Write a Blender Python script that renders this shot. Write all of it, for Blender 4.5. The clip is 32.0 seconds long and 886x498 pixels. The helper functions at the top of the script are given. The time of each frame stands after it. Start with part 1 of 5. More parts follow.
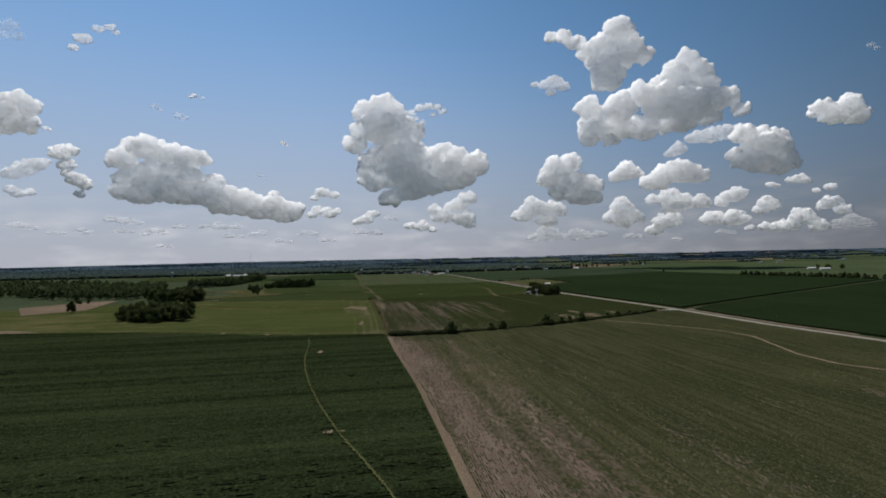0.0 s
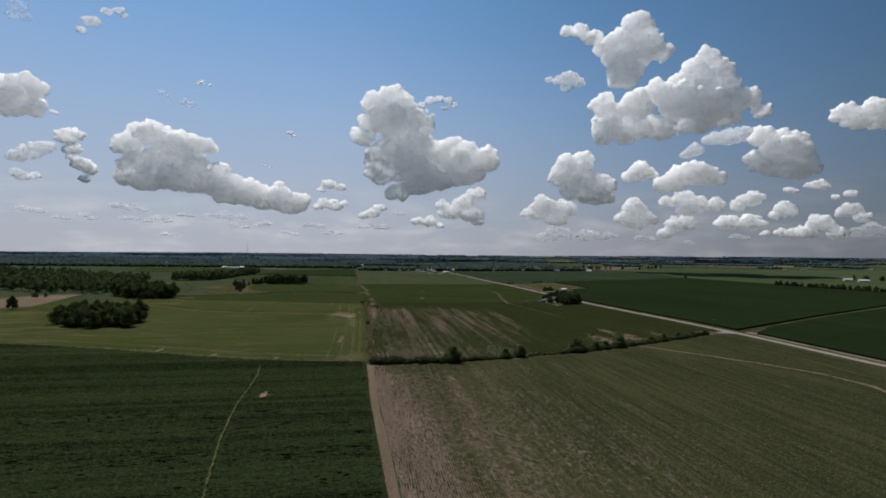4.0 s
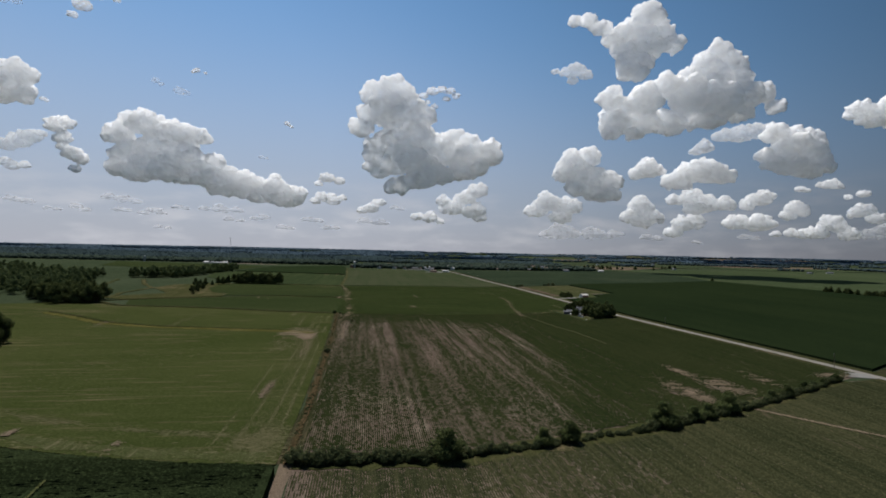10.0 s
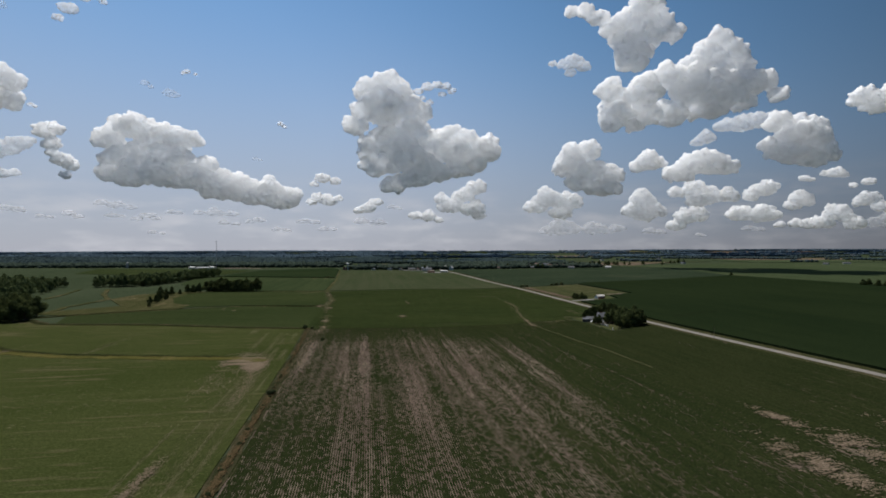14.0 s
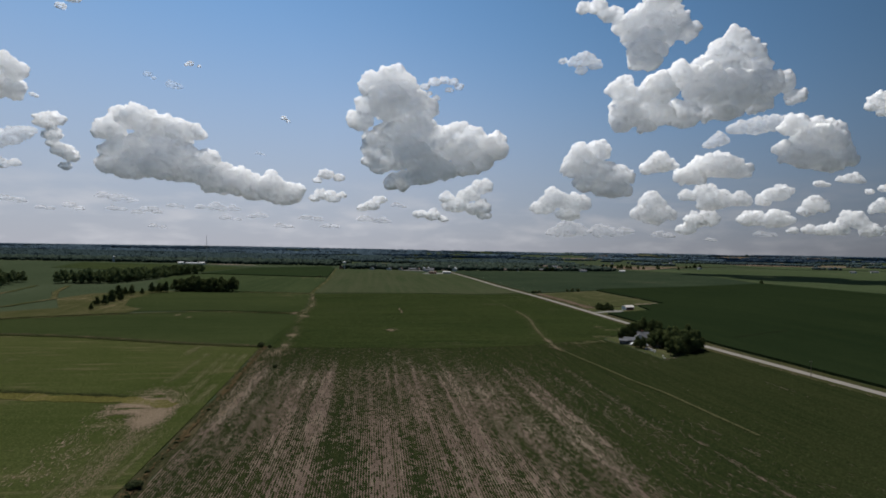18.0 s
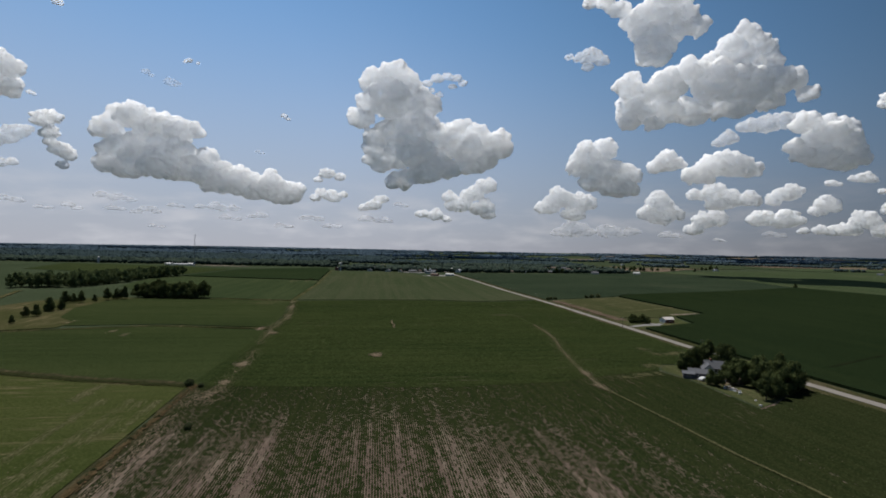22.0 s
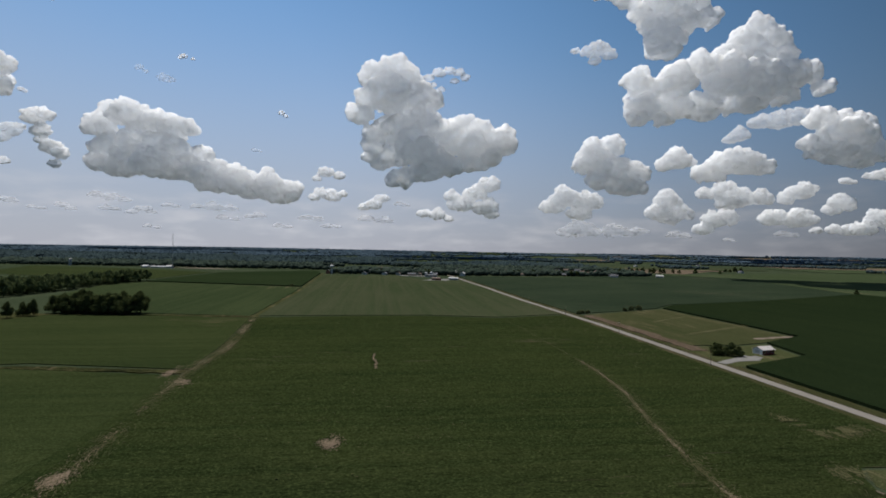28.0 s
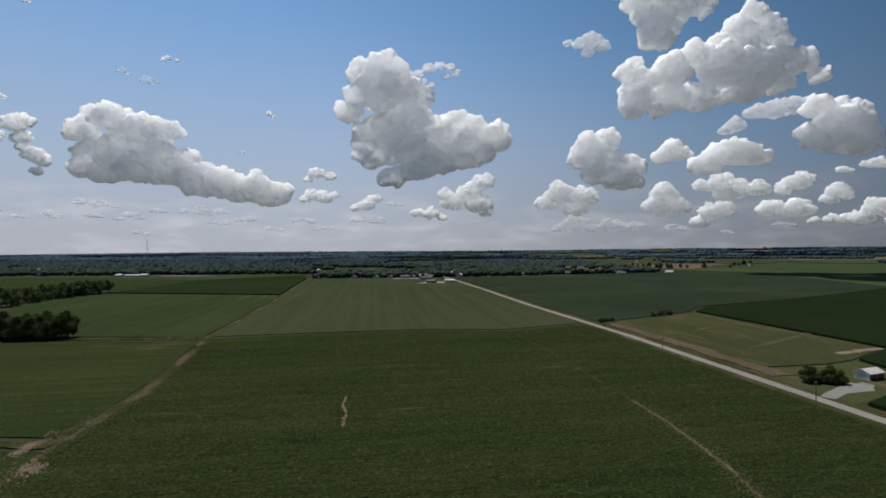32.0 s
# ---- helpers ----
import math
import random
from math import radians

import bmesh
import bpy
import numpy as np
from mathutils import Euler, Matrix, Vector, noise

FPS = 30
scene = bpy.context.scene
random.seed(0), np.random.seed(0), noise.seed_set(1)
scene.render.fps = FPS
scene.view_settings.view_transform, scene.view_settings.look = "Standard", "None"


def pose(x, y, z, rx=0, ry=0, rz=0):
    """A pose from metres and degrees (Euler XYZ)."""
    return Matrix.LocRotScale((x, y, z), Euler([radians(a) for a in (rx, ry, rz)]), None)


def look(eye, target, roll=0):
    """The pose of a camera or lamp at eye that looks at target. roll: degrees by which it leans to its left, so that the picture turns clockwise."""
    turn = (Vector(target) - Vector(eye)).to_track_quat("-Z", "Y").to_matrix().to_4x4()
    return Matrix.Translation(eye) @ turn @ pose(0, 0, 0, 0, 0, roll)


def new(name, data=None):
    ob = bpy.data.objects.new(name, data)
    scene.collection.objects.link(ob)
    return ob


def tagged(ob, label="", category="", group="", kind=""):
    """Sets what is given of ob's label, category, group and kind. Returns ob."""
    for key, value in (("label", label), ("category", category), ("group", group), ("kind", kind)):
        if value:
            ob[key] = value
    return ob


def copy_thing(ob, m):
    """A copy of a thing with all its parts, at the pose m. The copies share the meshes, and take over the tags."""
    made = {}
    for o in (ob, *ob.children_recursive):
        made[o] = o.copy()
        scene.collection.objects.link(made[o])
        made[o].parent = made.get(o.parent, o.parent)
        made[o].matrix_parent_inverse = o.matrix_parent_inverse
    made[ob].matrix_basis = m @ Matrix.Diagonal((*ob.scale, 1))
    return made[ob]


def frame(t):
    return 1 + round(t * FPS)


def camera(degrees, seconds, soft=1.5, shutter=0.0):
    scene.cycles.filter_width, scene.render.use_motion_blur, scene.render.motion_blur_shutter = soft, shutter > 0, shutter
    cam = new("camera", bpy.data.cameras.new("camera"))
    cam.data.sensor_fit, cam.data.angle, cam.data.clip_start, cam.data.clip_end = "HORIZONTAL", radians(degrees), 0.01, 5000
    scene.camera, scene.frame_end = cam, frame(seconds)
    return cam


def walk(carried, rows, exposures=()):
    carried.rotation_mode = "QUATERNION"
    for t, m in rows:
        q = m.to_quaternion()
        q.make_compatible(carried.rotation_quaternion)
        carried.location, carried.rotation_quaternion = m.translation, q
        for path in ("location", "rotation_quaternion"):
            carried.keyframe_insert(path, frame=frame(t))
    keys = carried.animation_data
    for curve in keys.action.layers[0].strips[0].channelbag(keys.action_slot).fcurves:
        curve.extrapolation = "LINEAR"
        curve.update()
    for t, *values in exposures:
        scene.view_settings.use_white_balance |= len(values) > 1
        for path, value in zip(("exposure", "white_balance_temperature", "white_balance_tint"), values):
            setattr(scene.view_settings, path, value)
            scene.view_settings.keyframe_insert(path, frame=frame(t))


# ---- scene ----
EXPOSURE = -0.23
# camera: a drone flying north at about 53 m over the fields
cam = camera(83.0, 32.0, soft=1.8)
PATH = [
    (0.0, 0.00, 0.00, 50.00, -0.00, 0.81, 1.31),
    (0.5, 0.28, 9.98, 50.93, 0.35, 0.81, 1.23),
    (1.0, 0.56, 19.97, 51.77, -0.36, 0.70, 3.35),
    (1.5, 0.86, 29.91, 52.48, 0.20, 0.62, 1.62),
    (2.0, 1.16, 39.76, 53.01, 0.35, 0.56, 0.95),
    (2.5, 1.43, 49.52, 53.39, 0.52, 0.49, 0.37),
    (3.0, 1.68, 59.22, 53.61, 0.74, 0.42, -0.47),
    (3.5, 1.92, 68.92, 53.70, 0.71, 0.39, -0.30),
    (5.5, 2.78, 107.80, 53.65, 0.97, 0.38, -1.62),
    (6.0, 3.00, 117.53, 53.65, 0.87, 0.35, -1.76),
    (6.5, 3.23, 127.28, 53.66, 0.87, 0.28, -1.39),
    (7.0, 3.44, 137.00, 53.68, 0.90, 0.25, -1.54),
    (7.5, 3.62, 146.69, 53.68, 0.91, 0.21, -1.60),
    (8.0, 3.72, 156.34, 53.66, 0.78, 0.17, -1.74),
    (8.5, 3.71, 165.97, 53.64, 1.09, 0.16, -2.01),
    (9.0, 3.70, 175.54, 53.67, 1.17, 0.20, -2.61),
    (9.5, 3.84, 185.15, 53.84, 0.84, 0.08, -1.57),
    (10.0, 4.02, 194.77, 54.04, 0.86, -0.00, -1.20),
    (10.5, 4.27, 204.33, 54.18, 0.69, -0.06, -0.57),
    (11.0, 4.60, 213.74, 54.20, 0.86, -0.08, -0.89),
    (11.5, 4.99, 222.85, 54.05, 0.76, -0.09, -0.58),
    (12.0, 5.50, 231.73, 53.84, 0.95, -0.07, -0.79),
    (12.5, 6.03, 240.51, 53.64, 0.74, -0.04, -0.00),
    (13.0, 6.60, 249.33, 53.53, 0.98, 0.13, -0.86),
    (13.5, 7.26, 258.31, 53.54, 0.83, -0.06, 0.03),
    (14.0, 7.97, 267.45, 53.53, 0.85, -0.12, 0.19),
    (14.5, 8.59, 276.95, 53.45, 1.03, -0.19, -0.27),
    (16.5, 9.61, 316.64, 52.86, 1.31, -0.18, -1.00),
    (17.0, 9.67, 326.36, 52.71, 1.47, -0.15, -1.22),
    (17.5, 9.59, 335.85, 52.57, 1.35, -0.19, -0.93),
    (18.0, 9.42, 345.19, 52.47, 1.36, -0.14, -0.96),
    (18.5, 9.23, 354.39, 52.38, 1.39, -0.14, -0.97),
    (19.0, 9.01, 363.43, 52.34, 1.41, -0.06, -1.17),
    (19.5, 8.82, 372.40, 52.39, 1.54, -0.12, -1.10),
    (20.0, 8.62, 381.34, 52.44, 1.44, -0.17, -0.96),
    (20.5, 8.46, 390.37, 52.45, 1.55, -0.16, -1.17),
    (21.0, 8.43, 399.62, 52.38, 1.64, -0.14, -1.20),
    (21.5, 8.51, 409.10, 52.27, 1.63, -0.11, -1.05),
    (22.0, 8.49, 418.56, 52.15, 1.70, -0.09, -1.02),
    (22.5, 8.32, 427.76, 52.04, 1.77, -0.10, -1.08),
    (23.0, 8.05, 436.74, 51.97, 1.76, -0.04, -1.10),
    (23.5, 7.84, 445.55, 51.94, 1.81, -0.02, -1.04),
    (24.0, 7.57, 454.24, 51.91, 1.70, -0.04, -0.78),
    (24.5, 7.14, 462.79, 51.88, 1.81, -0.04, -0.92),
    (25.0, 6.55, 471.35, 51.85, 1.85, 0.03, -0.99),
    (25.5, 5.91, 480.15, 51.88, 1.81, 0.00, -0.86),
    (27.5, 4.33, 516.88, 52.43, 1.92, -0.01, -0.72),
    (28.0, 3.86, 525.74, 52.60, 1.92, -0.05, -0.94),
    (28.5, 3.67, 534.69, 52.77, 1.28, -0.05, 0.60),
    (29.0, 3.47, 543.56, 52.87, 0.87, -0.06, 1.67),
    (29.5, 3.20, 552.20, 52.89, 1.12, -0.02, 1.36),
    (30.0, 2.92, 560.67, 52.88, 0.98, -0.03, 1.09),
    (30.5, 2.80, 568.99, 52.93, 1.18, -0.05, 1.33),
    (31.0, 2.63, 577.28, 52.94, 1.27, -0.06, 1.29),
    (31.5, 2.36, 585.48, 52.87, 1.27, -0.04, 1.16),
    (32.0, 1.94, 593.72, 52.73, 1.35, -0.10, 0.53),
]
walk(cam, [(t, pose(x, y, z, 90 + pitch, roll, yaw)) for t, x, y, z, yaw, pitch, roll in PATH], exposures=[(0.0, EXPOSURE), (32.0, EXPOSURE)])

# ---- daylight: a high sun ahead and a little to the west, summer haze ----
SUN_AZ, SUN_EL = radians(-34), radians(63)
world = bpy.data.worlds.new("sky")
scene.world = world
world.use_nodes = True
wn = world.node_tree.nodes
sky = wn.new("ShaderNodeTexSky")
sky.sky_type, sky.sun_disc = "NISHITA", False
sky.sun_elevation, sky.sun_rotation = SUN_EL, SUN_AZ
sky.altitude, sky.air_density, sky.dust_density, sky.ozone_density = 200, 1.0, 0.1, 1.0
wn["Background"].inputs["Strength"].default_value = 0.10
# humid summer haze whitens the sky towards the horizon
way = wn.new("ShaderNodeTexCoord")
parts_ = wn.new("ShaderNodeSeparateXYZ")
low = wn.new("ShaderNodeMapRange")
low.interpolation_type = "SMOOTHSTEP"
for key, v in (("From Min", 0.0), ("From Max", 0.50), ("To Min", 0.92), ("To Max", 0.06)):
    low.inputs[key].default_value = v
haze = wn.new("ShaderNodeMix")
haze.data_type = "RGBA"
wl = world.node_tree.links
wl.new(way.outputs["Generated"], parts_.inputs[0])
wl.new(parts_.outputs["Z"], low.inputs["Value"])
clear = wn.new("ShaderNodeMix")
clear.data_type, clear.blend_type = "RGBA", "MULTIPLY"
clear.inputs[0].default_value = 1.0
clear.inputs[7].default_value = (0.80, 1.11, 1.22, 1)
wl.new(sky.outputs["Color"], clear.inputs[6])
wl.new(clear.outputs[2], haze.inputs[6])
# and the sky deepens away from the sun's side
sunward = wn.new("ShaderNodeVectorMath")
sunward.operation = "DOT_PRODUCT"
sunward.inputs[1].default_value = (math.sin(SUN_AZ), math.cos(SUN_AZ), 0.15)
wl.new(way.outputs["Generated"], sunward.inputs[0])
murk = wn.new("ShaderNodeMapRange")
for key, v in (("From Min", 0.2), ("From Max", 0.9), ("To Min", 2.5), ("To Max", 1.0)):
    murk.inputs[key].default_value = v
wl.new(sunward.outputs["Value"], murk.inputs["Value"])
veil_ = wn.new("ShaderNodeMix")  # the haze itself is duller and bluer there
veil_.data_type = "RGBA"
veil_.inputs[6].default_value, veil_.inputs[7].default_value = (3.00, 2.92, 4.10, 1), (4.15, 4.20, 5.10, 1)
lit = wn.new("ShaderNodeMapRange")
for key, v in (("From Min", 0.2), ("From Max", 0.9)):
    lit.inputs[key].default_value = v
wl.new(sunward.outputs["Value"], lit.inputs["Value"])
wl.new(lit.outputs["Result"], veil_.inputs[0])
wl.new(veil_.outputs[2], haze.inputs[7])
less = wn.new("ShaderNodeMath")
less.operation = "POWER"
wl.new(low.outputs["Result"], less.inputs[0])
wl.new(murk.outputs["Result"], less.inputs[1])
wl.new(less.outputs[0], haze.inputs[0])
deep = wn.new("ShaderNodeMapRange")
for key, v in (("From Min", 0.2), ("From Max", 0.95), ("To Min", 0.44), ("To Max", 1.10)):
    deep.inputs[key].default_value = v
wl.new(sunward.outputs["Value"], deep.inputs["Value"])
shade = wn.new("ShaderNodeVectorMath")
shade.operation = "SCALE"
# faint flat cloud far off, low over the horizon
flat = wn.new("ShaderNodeMapping")
flat.inputs["Scale"].default_value = (11, 11, 40)
wl.new(way.outputs["Generated"], flat.inputs["Vector"])
drift = wn.new("ShaderNodeTexNoise")
drift.inputs["Scale"].default_value, drift.inputs["Detail"].default_value = 1.0, 6.0
wl.new(flat.outputs[0], drift.inputs["Vector"])
bank = wn.new("ShaderNodeMapRange")
bank.interpolation_type = "SMOOTHSTEP"
for key, v in (("From Min", 0.42), ("From Max", 0.75), ("To Min", 0.0), ("To Max", 0.6)):
    bank.inputs[key].default_value = v
wl.new(drift.outputs["Fac"], bank.inputs["Value"])
band = wn.new("ShaderNodeMapRange")
band.interpolation_type = "SMOOTHSTEP"
for key, v in (("From Min", 0.035), ("From Max", 0.15), ("To Min", 1.0), ("To Max", 0.0)):
    band.inputs[key].default_value = v
wl.new(parts_.outputs["Z"], band.inputs["Value"])
amount = wn.new("ShaderNodeMath")
amount.operation = "MULTIPLY"
wl.new(bank.outputs["Result"], amount.inputs[0])
wl.new(band.outputs["Result"], amount.inputs[1])
pale = wn.new("ShaderNodeMix")
pale.data_type = "RGBA"
pale.inputs[7].default_value = (6.4, 6.5, 7.0, 1)
wl.new(amount.outputs[0], pale.inputs[0])
wl.new(haze.outputs[2], pale.inputs[6])
wl.new(pale.outputs[2], shade.inputs[0])
wl.new(deep.outputs["Result"], shade.inputs["Scale"])
wl.new(shade.outputs["Vector"], wn["Background"].inputs["Color"])
sun = new("sun", bpy.data.lights.new("sun", "SUN"))
sun.data.energy, sun.data.angle, sun.data.color = 5.0, radians(0.55), (1.0, 0.96, 0.90)
sun_way = Vector((math.sin(SUN_AZ) * math.cos(SUN_EL), math.cos(SUN_AZ) * math.cos(SUN_EL), math.sin(SUN_EL)))
sun.matrix_world = look(sun_way * 900, (0, 0, 0))


# ---- materials ----
def mat(name, rough=0.9, metal=0.0, spec=0.2):
    m = bpy.data.materials.new(name)
    m.use_nodes = True
    b = m.node_tree.nodes["Principled BSDF"]
    b.inputs["Roughness"].default_value, b.inputs["Metallic"].default_value = rough, metal
    b.inputs["Specular IOR Level"].default_value = spec
    return m, m.node_tree.nodes, m.node_tree.links, b


class Net:
    """Short ways to wire shader nodes."""

    def __init__(self, m):
        self.n, self.l = m.node_tree.nodes, m.node_tree.links

    def pos(self, angle=0.0, sx=1.0, sy=1.0, local=False):
        if local:
            out = self.n.new("ShaderNodeTexCoord").outputs["Object"]
        else:
            out = self.n.new("ShaderNodeNewGeometry").outputs["Position"]
        if angle or sx != 1 or sy != 1:
            mp = self.n.new("ShaderNodeMapping")
            mp.vector_type = "TEXTURE"
            mp.inputs["Rotation"].default_value = (0, 0, angle)
            mp.inputs["Scale"].default_value = (sx, sy, 1)
            self.l.new(out, mp.inputs["Vector"])
            out = mp.outputs["Vector"]
        return out

    def noise(self, vec, scale, detail=3.0, rough=0.55):
        t = self.n.new("ShaderNodeTexNoise")
        t.inputs["Scale"].default_value, t.inputs["Detail"].default_value, t.inputs["Roughness"].default_value = scale, detail, rough
        self.l.new(vec, t.inputs["Vector"])
        return t.outputs["Fac"]

    def ramp(self, fac, lo, hi, a=0.0, b=1.0):
        r = self.n.new("ShaderNodeMapRange")
        for key, v in (("From Min", lo), ("From Max", hi), ("To Min", a), ("To Max", b)):
            r.inputs[key].default_value = v
        self.l.new(fac, r.inputs["Value"])
        return r.outputs["Result"]

    def mix(self, fac, a, b, kind="MIX"):
        x = self.n.new("ShaderNodeMix")
        x.data_type, x.blend_type = "RGBA", kind
        for sock, v in ((x.inputs[0], fac), (x.inputs[6], a), (x.inputs[7], b)):
            if hasattr(v, "is_linked"):
                self.l.new(v, sock)
            elif isinstance(v, (int, float)):
                sock.default_value = v
            else:
                sock.default_value = (*v, 1)
        return x.outputs[2]

    def math(self, op, a, b=0.0):
        x = self.n.new("ShaderNodeMath")
        x.operation = op
        for sock, v in zip(x.inputs, (a, b)):
            if hasattr(v, "is_linked"):
                self.l.new(v, sock)
            else:
                sock.default_value = v
        return x.outputs[0]

    def bump(self, bsdf, height, strength, dist):
        x = self.n.new("ShaderNodeBump")
        x.inputs["Strength"].default_value, x.inputs["Distance"].default_value = strength, dist
        self.l.new(height, x.inputs["Height"])
        self.l.new(x.outputs["Normal"], bsdf.inputs["Normal"])

    def random(self):
        return self.n.new("ShaderNodeObjectInfo").outputs["Random"]

    def island(self):
        return self.n.new("ShaderNodeNewGeometry").outputs["Random Per Island"]


ROWS = math.atan2(0.165, 1.0)      # crop rows lie along the farm's own north
ACROSS = ROWS + math.pi / 2


def field_mat(name, dark, light, bare=None, amount=0.5, angle=ROWS, gap=0.76, patch=45.0, streak=9.0, lines=0.25, run=9.0, banded=0.4, speck=0.42):
    """A cropped field: two greens in soft drifts, rows, drill strips, and bare soil showing through along the rows."""
    m, n, l, b = mat(name, 1.0, 0, 0.0)
    k = Net(m)
    p = k.pos(angle)
    long_ = k.pos(angle, streak, streak * run)
    drift = k.noise(k.pos(angle, patch, patch * 1.8), 1.0, 4)
    fine = k.noise(p, 0.9, 4, 0.7)
    strips = k.noise(long_, 1.0, 3, 0.6)
    f = k.math("ADD", k.math("MULTIPLY", drift, 1 - banded), k.math("MULTIPLY", strips, banded))
    c = k.mix(k.ramp(f, 0.38, 0.62), dark, light)
    c = k.mix(k.ramp(fine, 0.3, 0.75, 0.0, 0.5), c, tuple(v * 0.55 for v in dark))
    tufts = k.noise(k.pos(angle, 0.30, 0.65), 1.0, 2, 0.6)
    c = k.mix(k.ramp(tufts, 0.52, 0.72, 0.0, speck), c, tuple(v * 2.0 for v in light))
    c = k.mix(k.ramp(tufts, 0.46, 0.30, 0.0, speck), c, tuple(v * 0.4 for v in dark))
    if bare:
        wear = k.math("ADD", k.math("MULTIPLY", k.noise(k.pos(angle, streak * 0.5, streak * 7), 1.0, 5, 0.65), 0.55),
                      k.math("MULTIPLY", k.noise(k.pos(angle, patch * 1.5, patch * 2.2), 1.0, 4), 0.45))
        mask = k.ramp(wear, 0.62 - amount * 0.25, 0.74 - amount * 0.25)
        grit = k.ramp(k.noise(p, 1.7, 3, 0.7), 0.35, 0.6)
        c = k.mix(k.math("MULTIPLY", mask, k.math("ADD", k.math("MULTIPLY", grit, 0.6), 0.3)), c, bare)
    if lines:
        sep = n.new("ShaderNodeSeparateXYZ")
        l.new(p, sep.inputs[0])
        wave = k.math("SINE", k.math("MULTIPLY", sep.outputs[0], 2 * math.pi / gap))
        c = k.mix(k.math("MULTIPLY", k.ramp(wave, -0.2, 0.9), lines), c, tuple(v * 0.4 for v in dark))
    l.new(c, b.inputs["Base Color"])
    k.bump(b, tufts, 0.7, 0.4)
    return m


def plain_mat(name, a, c, scale=1.0, rough=0.8, metal=0.0, bump=0.15, dist=0.02, local=True, spread=0.0):
    """A surface in two tones of one colour, mottled at two sizes; spread: how far alike things differ."""
    m, n, l, b = mat(name, rough, metal, 0.3)
    k = Net(m)
    p = k.pos(local=local)
    big, small = k.noise(p, scale * 0.25, 3), k.noise(p, scale * 3, 5, 0.65)
    col = k.mix(k.ramp(big, 0.35, 0.65), a, c)
    col = k.mix(k.ramp(small, 0.35, 0.8, 0, 0.45), col, tuple(v * 0.6 for v in a))
    if spread:
        col = k.mix(k.ramp(k.random(), 0, 1, 0, spread), col, tuple(v * 0.45 for v in a))
    l.new(col, b.inputs["Base Color"])
    k.bump(b, small, bump, dist)
    return m


def leaf_mat(name, dark, light, spread=0.5):
    m, n, l, b = mat(name, 0.95, 0, 0.0)
    k = Net(m)
    c = k.mix(k.island(), dark, light)
    c = k.mix(k.ramp(k.random(), 0, 1, 0, spread), c, tuple(v * 0.55 for v in dark))
    l.new(c, b.inputs["Base Color"])
    tr = n.new("ShaderNodeBsdfTranslucent")
    l.new(c, tr.inputs["Color"])
    mx = n.new("ShaderNodeMixShader")
    mx.inputs[0].default_value = 0.25
    l.new(b.outputs[0], mx.inputs[1])
    l.new(tr.outputs[0], mx.inputs[2])
    l.new(mx.outputs[0], n["Material Output"].inputs["Surface"])
    return m


SOIL = (0.1600, 0.1140, 0.0850)
TAN = (0.1580, 0.1197, 0.0710)
M_GROUND = field_mat("land", (0.0312, 0.0435, 0.0223), (0.0509, 0.0639, 0.0358), None, lines=0, patch=160, streak=60)
M_CORN = field_mat("corn", (0.0102, 0.0152, 0.0066), (0.0315, 0.0432, 0.0186), None, angle=ACROSS, patch=60, streak=6.5, lines=0.2, run=70, banded=0.8)
M_CORN_N = field_mat("corn_north", (0.0104, 0.0182, 0.0076), (0.0172, 0.0258, 0.0104), None, angle=ROWS, patch=120, streak=14, lines=0.2, speck=0.4)
M_HAY = field_mat("hay", (0.0357, 0.0456, 0.0138), (0.0514, 0.0588, 0.0199), TAN, 0.40, angle=ACROSS, patch=50, streak=5, lines=0, run=22, speck=0.45)
M_WORN = field_mat("worn_hay", (0.0423, 0.0522, 0.0168), (0.0612, 0.0666, 0.0284), (0.1530, 0.1260, 0.0765), 0.42, angle=ROWS, patch=20, streak=2.5, lines=0)
M_SOIL = field_mat("stubble_soil", (0.0860, 0.0645, 0.0500), (0.1290, 0.0960, 0.0755), (0.1850, 0.1520, 0.1150), 0.5, patch=30, streak=2.5, lines=0)
M_SOY_S = field_mat("soy_south", (0.0205, 0.0252, 0.0123), (0.0540, 0.0535, 0.0257), SOIL, 0.1, patch=35, streak=1.3, lines=0, run=40, banded=0.65)
M_SOY_M = field_mat("soy_middle", (0.0150, 0.0212, 0.0080), (0.0266, 0.0312, 0.0126), SOIL, 0.1, patch=35, streak=1.3, lines=0, run=40, banded=0.65)
M_SOY_N = field_mat("soy_north", (0.0190, 0.0288, 0.0102), (0.0345, 0.0440, 0.0155), SOIL, 0.05, angle=ACROSS, patch=60, streak=3.5, lines=0.25, run=26, banded=0.6, speck=0.6)
M_SOY_E = field_mat("soy_east", (0.0200, 0.0309, 0.0180), (0.0362, 0.0490, 0.0278), SOIL, 0.05, angle=ACROSS, patch=80, streak=8, lines=0.25)
M_SOY_W = field_mat("soy_west", (0.0225, 0.0325, 0.0120), (0.0390, 0.0490, 0.0180), TAN, 0.12, angle=ACROSS, patch=70, streak=4, lines=0.15, run=30, banded=0.55, speck=0.55)
M_SOY_F = field_mat("soy_far", (0.0270, 0.0400, 0.0170), (0.0430, 0.0560, 0.0240), TAN, 0.1, patch=110, streak=6, lines=0.1, run=40, banded=0.6)
M_CORN_F = field_mat("corn_far", (0.0165, 0.0270, 0.0110), (0.0230, 0.0340, 0.0140), None, angle=ACROSS, patch=120, streak=10, lines=0.2, speck=0.4)
M_PALE = field_mat("soy_pale", (0.0350, 0.0480, 0.0215), (0.0560, 0.0610, 0.0330), SOIL, 0.02, patch=110, streak=7, run=60, lines=0, banded=0.55)
